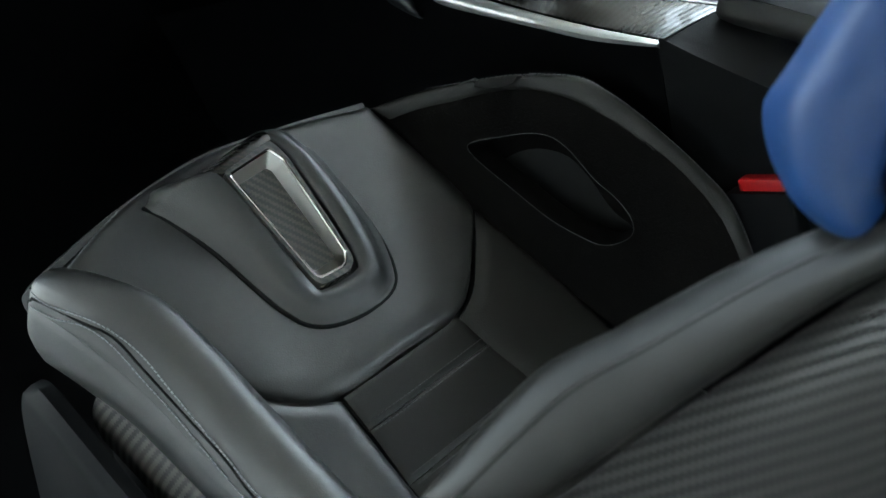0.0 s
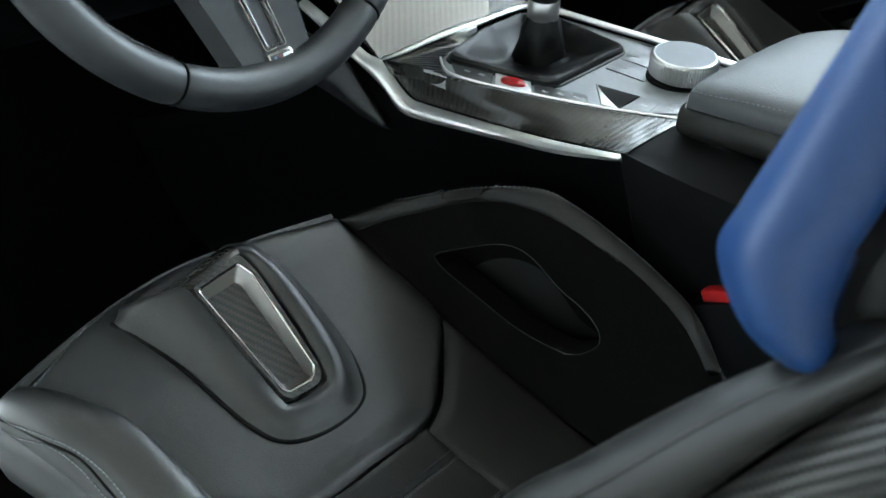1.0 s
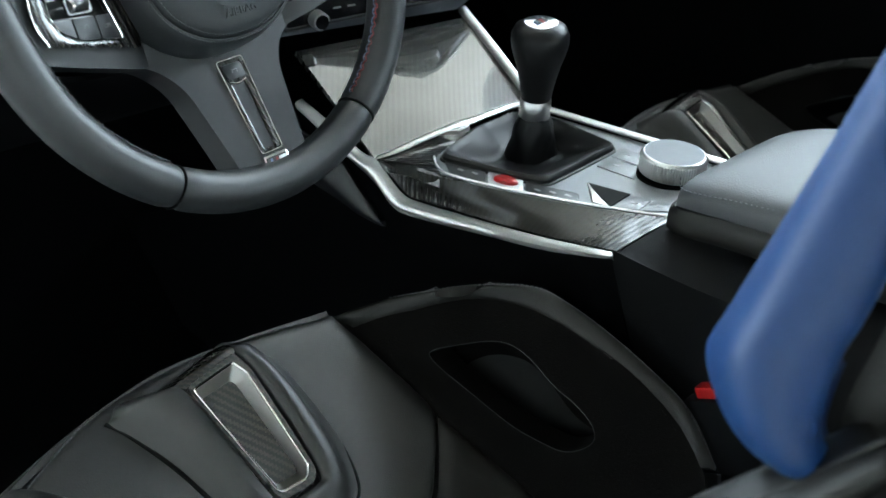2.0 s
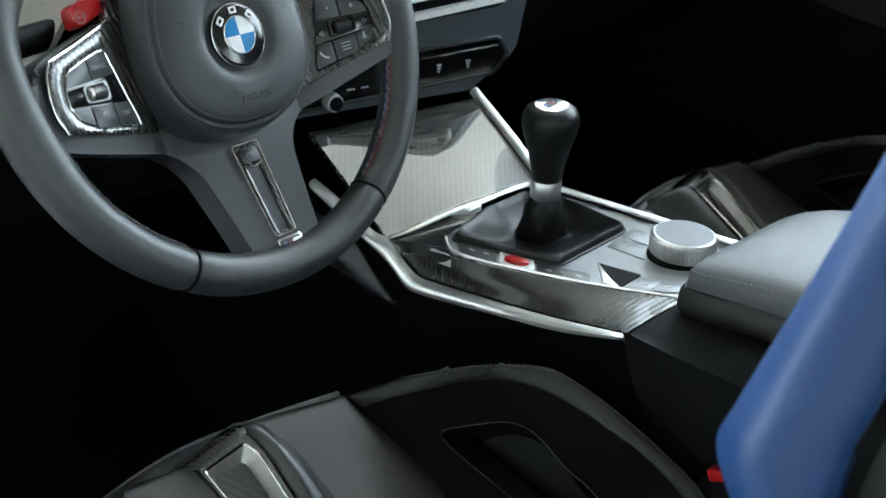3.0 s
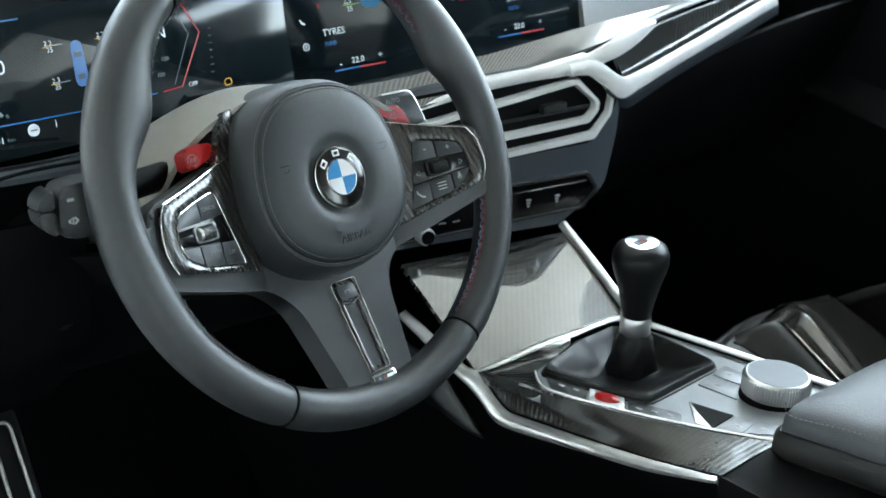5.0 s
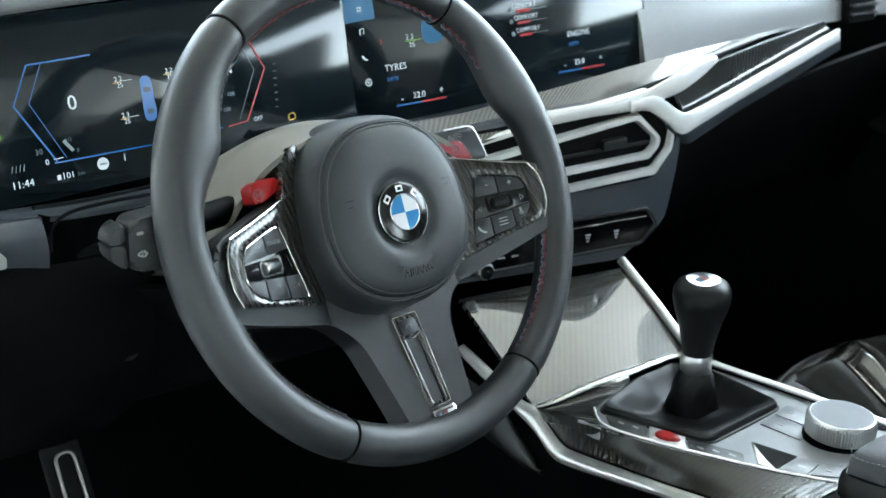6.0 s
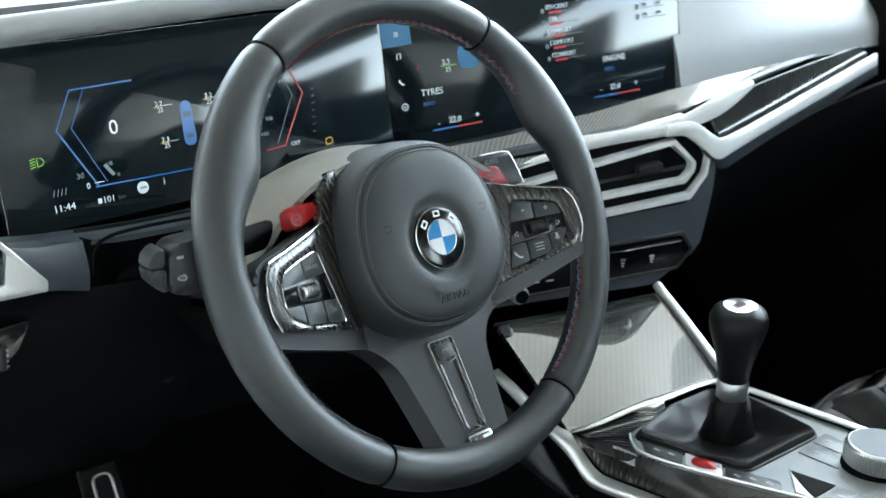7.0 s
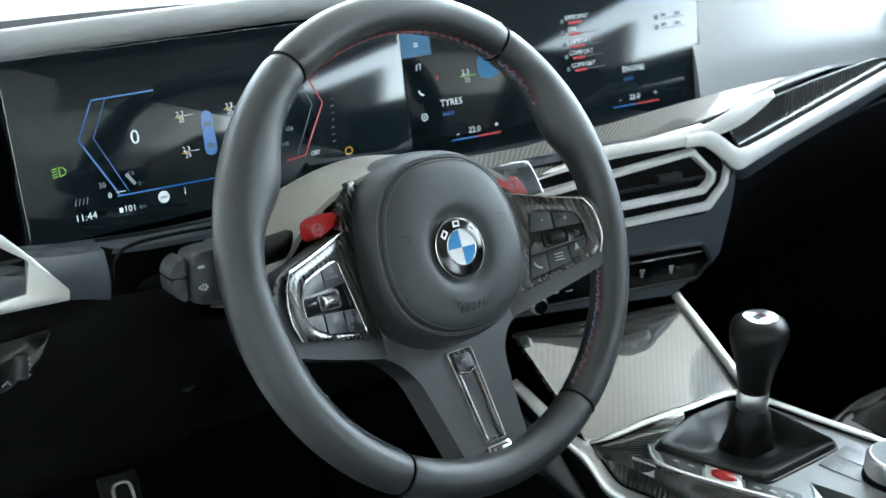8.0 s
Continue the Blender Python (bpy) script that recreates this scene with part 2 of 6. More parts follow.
# ---- materials ----
LEATHER = material("black_leather", (0.0075, 0.0076, 0.0072), 0.42, grain=900, bump=0.14, mottle=0.2, spec=0.5)
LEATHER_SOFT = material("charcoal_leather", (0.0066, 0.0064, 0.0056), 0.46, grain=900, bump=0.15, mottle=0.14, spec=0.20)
WHEEL_LEATHER = material("wheel_leather", (0.0102, 0.0112, 0.0122), 0.45, grain=1500, bump=0.10, mottle=0.12, spec=0.42)
PAD_LEATHER = material("airbag_cover_leather", (0.0125, 0.0140, 0.0152), 0.52, grain=1700, bump=0.14, mottle=0.1, spec=0.34)
SUEDE = material("black_suede", (0.0018, 0.0016, 0.0014), 0.95, grain=-700, bump=0.5, mottle=0.35, sheen=0.0, spec=0.05, noise_size=25)
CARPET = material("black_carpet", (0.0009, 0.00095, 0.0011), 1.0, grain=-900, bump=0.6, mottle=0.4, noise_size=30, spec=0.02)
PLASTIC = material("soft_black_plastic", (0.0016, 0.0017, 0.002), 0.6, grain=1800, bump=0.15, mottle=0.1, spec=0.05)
GREY_PLASTIC = material("dark_grey_plastic", (0.008, 0.0085, 0.0094), 0.42, grain=1800, bump=0.15, mottle=0.1, spec=0.35)
GLOSS = material("piano_black", (0.002, 0.002, 0.0025), 0.16, coat=0.08, mottle=0.1, spec=0.28)
RUBBER = material("black_rubber", (0.002, 0.002, 0.0022), 0.75, mottle=0.2, spec=0.08)
CHROME = material("bright_chrome", (0.75, 0.74, 0.72), 0.1, metal=1.0, mottle=0.04)
SATIN = material("satin_aluminium", (0.62, 0.62, 0.61), 0.36, metal=0.8, mottle=0.05, grain=-1500, bump=0.03)
SILVER = material("silver_paint", (0.72, 0.72, 0.71), 0.32, metal=0.45, mottle=0.04)
DULL = material("dull_metal", (0.20, 0.195, 0.185), 0.34, metal=1.0, mottle=0.1)
KNURL = material("knurled_metal", (0.55, 0.55, 0.55), 0.32, metal=1.0, mottle=0.08)
TOUCH = material("knob_touch_face", (0.08, 0.086, 0.094), 0.4, mottle=0.06, spec=0.15)
PANEL = material("console_grey_panel", (0.15, 0.157, 0.168), 0.4, mottle=0.06, grain=-1800, bump=0.04)
PANEL_KEY = material("console_key_grey", (0.115, 0.121, 0.130), 0.42, mottle=0.06, grain=-1800, bump=0.04)
BUTTON = material("button_grey", (0.013, 0.0142, 0.0158), 0.42, mottle=0.08, spec=0.34)
RED = material("red_switch", (0.19, 0.003, 0.004), 0.36, spec=0.2, coat=0.06, mottle=0.1)
BLUE = material("blue_leather", (0.0036, 0.020, 0.076), 0.5, grain=700, bump=0.15, mottle=0.1, spec=0.3)
WHITE_THREAD = material("pale_thread", (0.14, 0.145, 0.155), 0.7, mottle=0.1)
DARK_THREAD = material("grey_thread", (0.04, 0.042, 0.046), 0.7, mottle=0.1)
RED_THREAD = material("red_thread", (0.13, 0.012, 0.012), 0.7, mottle=0.1)
BLUE_THREAD = material("blue_thread", (0.09, 0.13, 0.22), 0.7, mottle=0.1)
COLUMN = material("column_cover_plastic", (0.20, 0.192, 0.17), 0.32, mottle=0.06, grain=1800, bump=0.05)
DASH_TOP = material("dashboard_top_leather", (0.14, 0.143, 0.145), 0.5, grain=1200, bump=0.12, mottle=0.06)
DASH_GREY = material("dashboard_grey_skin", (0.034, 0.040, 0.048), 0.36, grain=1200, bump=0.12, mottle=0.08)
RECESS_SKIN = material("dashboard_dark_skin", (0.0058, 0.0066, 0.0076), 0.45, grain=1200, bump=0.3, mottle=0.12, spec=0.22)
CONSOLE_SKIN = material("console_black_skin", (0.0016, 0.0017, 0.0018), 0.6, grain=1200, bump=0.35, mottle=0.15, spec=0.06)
SHELL = weave("carbon_shell_weave", (0.0025, 0.0022, 0.0018), (0.0055, 0.0047, 0.0039), 0.0022, 0.6, coat=0.0, turn=-65)
CARBON_SPOKE = weave("carbon_spoke_twill", (0.0015, 0.0014, 0.0012), (0.016, 0.0135, 0.0105), 0.0018, 0.3, turn=30, lacquer=1.3)
CARBON_GLOSS = weave("carbon_gloss_twill", (0.002, 0.002, 0.002), (0.05, 0.048, 0.043), 0.0021, 0.28, turn=20, lacquer=1.42)
CARBON_FINE = weave("carbon_fine_twill", (0.0015, 0.0015, 0.0014), (0.024, 0.0222, 0.0185), 0.0020, 0.32, coat=0.6, turn=45, lacquer=1.2)
CARBON_RIB = weave("carbon_ribbed_twill", (0.004, 0.004, 0.004), (0.03, 0.03, 0.027), 0.0019, 0.3, turn=12, lacquer=2.0)
CARBON_STRIP = weave("carbon_strip_twill", (0.004, 0.004, 0.004), (0.06, 0.058, 0.053), 0.0019, 0.35, turn=45, lacquer=1.28)
CARBON_MATT = weave("carbon_matt_twill", (0.002, 0.002, 0.0018), (0.032, 0.030, 0.026), 0.0026, 0.5, coat=0.15, turn=30)
LOGO_BLUE = material("logo_blue", (0.02, 0.12, 0.27), 0.2, coat=0.5, mottle=0.05)
LOGO_WHITE = material("logo_white", (0.42, 0.43, 0.44), 0.2, coat=0.5, mottle=0.03)
# Base lightened for the sky light on the armrest's top.
ARM_LIT_LEATHER = material("armrest_leather", (0.03, 0.032, 0.035), 0.48, grain=700, bump=0.25, mottle=0.1, spec=0.4)
BOOT_LEATHER = material("gaiter_leather", (0.0032, 0.0033, 0.0036), 0.40, grain=900, bump=0.15, mottle=0.12, spec=0.18)
DIM_MARK = material("dim_marking", (0.10, 0.10, 0.105), 0.5, mottle=0.05)
PADDLE = material("paddle_metal", (0.030, 0.033, 0.036), 0.38, metal=0.3, mottle=0.08)
MARK = material("pale_marking", (0.22, 0.225, 0.23), 0.5, mottle=0.05)
GLASS = material("display_glass", (0.004, 0.007, 0.009), 0.10, mottle=0.1, spec=0.32)
HEADLINER = material("pale_headliner", (0.50, 0.48, 0.45), 0.95, grain=-600, bump=0.3, mottle=0.1)
BODY = material("car_body_paint", (0.03, 0.03, 0.033), 0.3, coat=1.0, mottle=0.05)
CONCRETE = material("grey_ground", (0.27, 0.262, 0.25), 0.85, grain=-60, bump=0.4, mottle=0.2, noise_size=2.0)
UI_WHITE, UI_BLUE, UI_RED = glow("screen_white", (0.85, 0.9, 0.95), 0.0528), glow("screen_blue", (0.02, 0.19, 0.62), 0.024), glow("screen_red", (0.75, 0.03, 0.035), 0.024)
UI_GREEN, UI_AMBER, UI_DIM = glow("screen_green", (0.35, 0.75, 0.05), 0.0462), glow("screen_amber", (0.9, 0.5, 0.02), 0.0462), glow("screen_dim", (0.2, 0.25, 0.28), 0.0231)
UI_TILE = glow("screen_tile", (0.05, 0.3, 0.62), 0.0132)
UI_NIGHT = glow("screen_field", (0.015, 0.05, 0.10), 0.0165)

# ---- the setting: ground, cabin shell ----
part("ground", block(-40, 40, -40, 40, -0.45, -0.40), CONCRETE)
tagged(bpy.data.objects["ground"], "grey concrete ground outside the car", "ground", kind="structure")

# Unseen walls and roof, added to cut the sky and bounce light back.
WALLS = material("grey_render", (0.38, 0.375, 0.365), 0.9, grain=-40, bump=0.3, mottle=0.08, noise_size=1.5)
for name, box in (("wall_south", (-2.2, 2.4, -5.0, -4.8, -0.40, 2.9)), ("wall_west", (-2.9, -2.7, -5.0, 3.0, -0.40, 2.9))):
    tagged(part(name, block(*box), WALLS), "unseen grey wall added to block and bounce light", "wall", kind="structure")
tagged(part("ceiling_carport", block(-2.9, 2.6, -5.0, 2.6, 2.9, 3.05), WALLS), "unseen grey roof added to block sky light over the car", "ceiling", kind="structure")

floor = thing("floor", "black carpeted cabin floor and footwells", "floor", kind="structure")
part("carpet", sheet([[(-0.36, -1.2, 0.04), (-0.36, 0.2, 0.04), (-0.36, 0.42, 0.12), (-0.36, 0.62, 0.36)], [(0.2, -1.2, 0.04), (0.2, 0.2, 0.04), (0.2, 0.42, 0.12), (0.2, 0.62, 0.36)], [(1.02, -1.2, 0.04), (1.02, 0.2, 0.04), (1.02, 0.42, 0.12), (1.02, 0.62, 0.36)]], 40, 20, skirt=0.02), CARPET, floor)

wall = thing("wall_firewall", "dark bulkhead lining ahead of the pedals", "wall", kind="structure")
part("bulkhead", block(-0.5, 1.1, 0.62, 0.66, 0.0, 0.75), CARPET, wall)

door_r = thing("door_1", "closed black passenger door lining with a soft armrest", "door", kind="structure")
part("door_lining", sheet([[(1.02, -1.1, 0.0), (1.02, -0.3, 0.0), (1.02, 0.62, 0.0)], [(0.99, -1.1, 0.4), (0.97, -0.3, 0.4), (0.97, 0.62, 0.4)], [(1.0, -1.1, 0.62), (0.985, -0.3, 0.62), (0.985, 0.62, 0.62)], [(1.02, -1.1, 0.8), (1.02, -0.3, 0.8), (1.02, 0.62, 0.8)]], 30, 30, skirt=0.05, up=(-1, 0, 0)), PLASTIC, door_r)
# Near-black plastic puts the far door's shade into the armrest's colour.
part("door_armrest", sheet([[(0.985, -0.55, 0.50), (0.98, -0.1, 0.50), (0.98, 0.3, 0.57)], [(0.93, -0.55, 0.51), (0.92, -0.1, 0.51), (0.94, 0.3, 0.58)], [(0.985, -0.55, 0.545), (0.98, -0.1, 0.545), (0.98, 0.3, 0.60)]], 30, 10, skirt=0.005, up=(-1, 0, 0.5)), PLASTIC, door_r)

# Unseen car roof; the lining is kept pale to bounce fill light down.
roof = thing("ceiling", "unseen car roof and pillars, lined pale to bounce fill light", "ceiling", kind="structure")
part("roof_skin", sheet([[(-0.24, -1.4, 1.06), (-0.24, -0.45, 1.10), (-0.23, -0.12, 1.08)], [(0.31, -1.4, 1.10), (0.31, -0.45, 1.15), (0.31, -0.10, 1.12)], [(0.86, -1.4, 1.06), (0.86, -0.45, 1.10), (0.85, -0.12, 1.08)]], 24, 24, skirt=0.04), HEADLINER, roof)
for px, q in ((-0.235, -0.36), (0.855, 1.0)):
    part("front_pillar", tube(curve([(px, -0.12, 1.075), ((px + q) / 2, 0.4, 0.96), (q, 0.9, 0.78)], 12), 0.035, 10), HEADLINER, roof)
# Unseen blocks, their heights chosen to shape what the displays mirror.
part("rear_shelf", block(-0.4, 1.1, -1.5, -1.42, 0.0, 0.66), HEADLINER, roof)
part("side_rear", block(1.02, 1.06, -1.5, -0.45, 0.0, 1.02), HEADLINER, roof)
part("windscreen_cowl", block(-0.6, 1.25, 0.88, 0.98, 0.0, 0.76), BODY, roof)
# ---- steering wheel ----
WHEEL = pose(0.0026, -0.0014, 0.6511, 66.7, 0, 3.9)
wheel = thing("steering_wheel", "black leather sports steering wheel with carbon inserts and red switches", "steering wheel", WHEEL)
RIM = 0.1719


def rim_piece(a0, a1, swell):
    """One leather stretch of the rim between two angles, with a small valley at each end."""
    n = max(12, int((a1 - a0) / 2))
    bm = bmesh.new()
    uvl = bm.loops.layers.uv.new("UVMap")
    rings = []
    for k in range(n + 1):
        t = k / n
        a = radians(a0 + (a1 - a0) * t)
        near = min(t, 1 - t) * (a1 - a0)
        r = 0.0150 - 0.0011 * max(0, 1 - near / 1.2) ** 2
        bulge = swell(math.degrees(a))
        c, s = math.cos(a), math.sin(a)
        ring = []
        for i in range(28):
            w = 2 * math.pi * i / 28
            out = math.cos(w) * r * (1 + (bulge if math.cos(w) < 0 else 0))
            ring.append(bm.verts.new(((RIM + out) * c, (RIM + out) * s, math.sin(w) * r * 1.08)))
        rings.append(ring)
    for a, b in zip(rings, rings[1:]):
        for i in range(28):
            bm.faces.new((a[i], a[(i + 1) % 28], b[(i + 1) % 28], b[i]))
    bm.faces.new(rings[0][::-1])
    bm.faces.new(rings[-1])
    bmesh.ops.recalc_face_normals(bm, faces=bm.faces)
    return bm


def thumb(a):
    b = math.degrees(math.acos(max(-1, min(1, abs(math.cos(radians(a)))))))
    b = b if math.sin(radians(a)) > 0 else -b
    return 0.95 * math.exp(-(((b - 26) / 12) ** 2)) + 0.2 * math.exp(-(((b + 12) / 12) ** 2))


for name, a0, a1 in (("rim_top", 55.4, 124.6), ("rim_side", -58.6, 54.6), ("rim_side", 125.4, 238.6), ("rim_bottom", -120.6, -59.4)):
    part(name, rim_piece(a0, a1, thumb if name == "rim_side" else (lambda a: 0.0)), WHEEL_LEATHER, wheel)
for a in (55, 125, -59, 239):
    part("rim_seam", tube([((RIM + math.cos(w) * 0.0144) * math.cos(radians(a)), (RIM + math.cos(w) * 0.0144) * math.sin(radians(a)), math.sin(w) * 0.0155) for w in (2 * math.pi * i / 24 for i in range(24))], 0.0009, 6, closed=True, up=(0.3, 0.5, 0.8)), RUBBER, wheel)
for mat, off, name in ((DARK_THREAD, 0.0, "thread"), (RED_THREAD, 0.0014, "red_thread"), (BLUE_THREAD, -0.0014, "blue_thread")):
    for a0, a1 in ((-57, -14), (36, 54), (56, 124)) + (((126, 144), (194, 237)) if mat is DARK_THREAD else ()):
        line = []
        for k in range(30):
            a = radians(a0 + (a1 - a0) * k / 29)
            r = RIM - 0.0152 * (1 + thumb(math.degrees(a)))
            line.append((r * math.cos(a), r * math.sin(a), 0.004 + off))
        mid = radians((a0 + a1) / 2)
        part(name, stitches(line, (-math.cos(mid), -math.sin(mid), 0.2), 0.0036, 0.00048, 0.75, 0.0002, 0.0010), mat, wheel)

# stitch line of the airbag cover, half of it
PAD = [(0.0, 0.0585), (0.022, 0.0562), (0.040, 0.0475), (0.0530, 0.0330), (0.0600, 0.0140), (0.0625, -0.0050), (0.0615, -0.0220), (0.0545, -0.0395), (0.0412, -0.0525), (0.0225, -0.0612), (0.0, -0.0640)]
PAD = smooth2(PAD + [(-x, y) for x, y in PAD[-2:0:-1]], 72)


def pad_ring(s):
    return [(x * s, (y + 0.003) * s - 0.003) for x, y in PAD]


def pad_body():
    """The padded hub: a domed cover with a grooved border and a dished middle."""
    bm = bmesh.new()
    rings = []
    for s, z in ((1.24, -0.050), (1.225, -0.030), (1.205, -0.018), (1.17, -0.0065), (1.135, 0.0005), (1.105, 0.0045), (1.08, 0.0065), (1.06, 0.0074), (1.047, 0.0074), (1.041, 0.0064), (1.035, 0.0075), (1.02, 0.0092), (1.0, 0.0101), (0.985, 0.0108), (0.94, 0.0123), (0.85, 0.0138), (0.7, 0.0148)):
        rings.append([bm.verts.new((x, y, z)) for x, y in pad_ring(s)])
    for r, z in ((0.040, 0.0153), (0.034, 0.0153), (0.0310, 0.0147), (0.0280, 0.0130), (0.0257, 0.0117), (0.0235, 0.0114)):
        ring = []
        for x, y in PAD:
            a = math.atan2(y + 0.006, x)
            ring.append(bm.verts.new((r * math.cos(a), r * math.sin(a) - 0.0065, z)))
        rings.append(ring)
    n = len(PAD)
    for a, b in zip(rings, rings[1:]):
        for i in range(n):
            bm.faces.new((a[i], a[(i + 1) % n], b[(i + 1) % n], b[i]))
    bm.faces.new(rings[-1])
    bm.faces.new(rings[0])
    bmesh.ops.recalc_face_normals(bm, faces=bm.faces)
    return bm


hub = part("airbag_cover", pad_body(), PAD_LEATHER, wheel)
for s, z in ((1.003, 0.0101), (1.078, 0.0066)):
    part("stitching", stitches([(x, y, z) for x, y in pad_ring(s) + pad_ring(s)[:1]], (0, 0, 1), 0.0030, 0.00042, 0.72, 0.0003), DARK_THREAD, hub)
part("lettering", letters("AIRBAG", 0.0080, pose(0.0, -0.0500, 0.0145, 6, 0, 0), 0.0004), GREY_PLASTIC, hub)
for sx in (-1, 1):
    part("horn_mark", stroke([(sx * 0.046 - 0.004, 0.0105), (sx * 0.046 + 0.004, 0.0105), (sx * 0.046 + 0.002, 0.006), (sx * 0.046 - 0.002, 0.006)], 0.0006, pose(0, 0, 0.0152)), PLASTIC, hub)
BADGE = pose(0, -0.0065, 0.0112)


def badge_circle(r, z, n=48):
    return [(r * math.cos(a), r * math.sin(a) - 0.0065, z) for a in (2 * math.pi * k / n for k in range(n))]


badge = part("badge", lathe([(0.0, 0.0), (0.0225, 0.0), (0.0227, 0.002), (0.0215, 0.0034), (0.02, 0.0040), (0.0, 0.0046)], 48, BADGE), GLOSS, wheel)
part("badge_ring", tube(badge_circle(0.0222, 0.0140), 0.0006, 6, closed=True), CHROME, badge)
part("badge_ring", tube(badge_circle(0.0132, 0.0160), 0.0005, 6, closed=True), CHROME, badge)
for k in range(4):
    arc = [(0.0, 0.0)] + [(0.0128 * math.cos(radians(90 * k + 5 * j)), 0.0128 * math.sin(radians(90 * k + 5 * j))) for j in range(19)]
    part("badge_quarter", prism(arc, 0.0038, 0.0048, at=BADGE), (LOGO_WHITE, LOGO_BLUE)[k % 2], badge)
for a in (138, 90, 42):
    mark = BADGE @ pose(0.0176 * math.cos(radians(a)), 0.0176 * math.sin(radians(a)), 0, 0, 0, a - 90)
    part("badge_mark", ring_plate(rounded([(-0.0031, -0.0024), (0.0031, -0.0024), (0.0031, 0.0024), (-0.0031, 0.0024)], 0.0006), rounded([(-0.0017, -0.0011), (0.0017, -0.0011), (0.0017, 0.0011), (-0.0017, 0.0011)], 0.0004), 0.0035, 0.0046, 0.0001, at=mark), LOGO_WHITE, badge)


def dish(x, y):
    """The cross spokes rise from the hub to the rim."""
    return -0.012 + 0.31 * (abs(x) - 0.083)


def on_spoke(x, y, h):
    """A pose on a spoke's face, h above it."""
    return pose(x, y, dish(x, y) + h, 0, -17.2 if x > 0 else 17.2, 0)


SPOKE_HOLE = [(0.0945, 0.0058), (0.1000, 0.0063), (0.116, 0.0022), (0.131, -0.0025), (0.1365, -0.011), (0.1375, -0.024), (0.132, -0.0338), (0.1175, -0.0415), (0.0815, -0.0465)]
SPOKE_RIM = [(0.066, 0.029), (0.0849, 0.0225), (0.116, 0.0130), (0.1440, 0.0052), (0.1485, -0.006), (0.1505, -0.0250), (0.1450, -0.0395), (0.110, -0.0465), (0.0655, -0.0560)]
SPOKE_KEYS = [
    [(0.0955, 0.0050), (0.1000, 0.0054), (0.1113, 0.0026), (0.1113, -0.0110), (0.0909, -0.0096)],
    [(0.1127, 0.0022), (0.1305, -0.0032), (0.1352, -0.0122), (0.1127, -0.0111)],
    [(0.0858, -0.0290), (0.0993, -0.0281), (0.0993, -0.0430), (0.0824, -0.0457)],
    [(0.1007, -0.0280), (0.1193, -0.0268), (0.1193, -0.0396), (0.1170, -0.0406), (0.1007, -0.0428)],
    [(0.1207, -0.0267), (0.1366, -0.0256), (0.1313, -0.0330), (0.1207, -0.0386)],
]


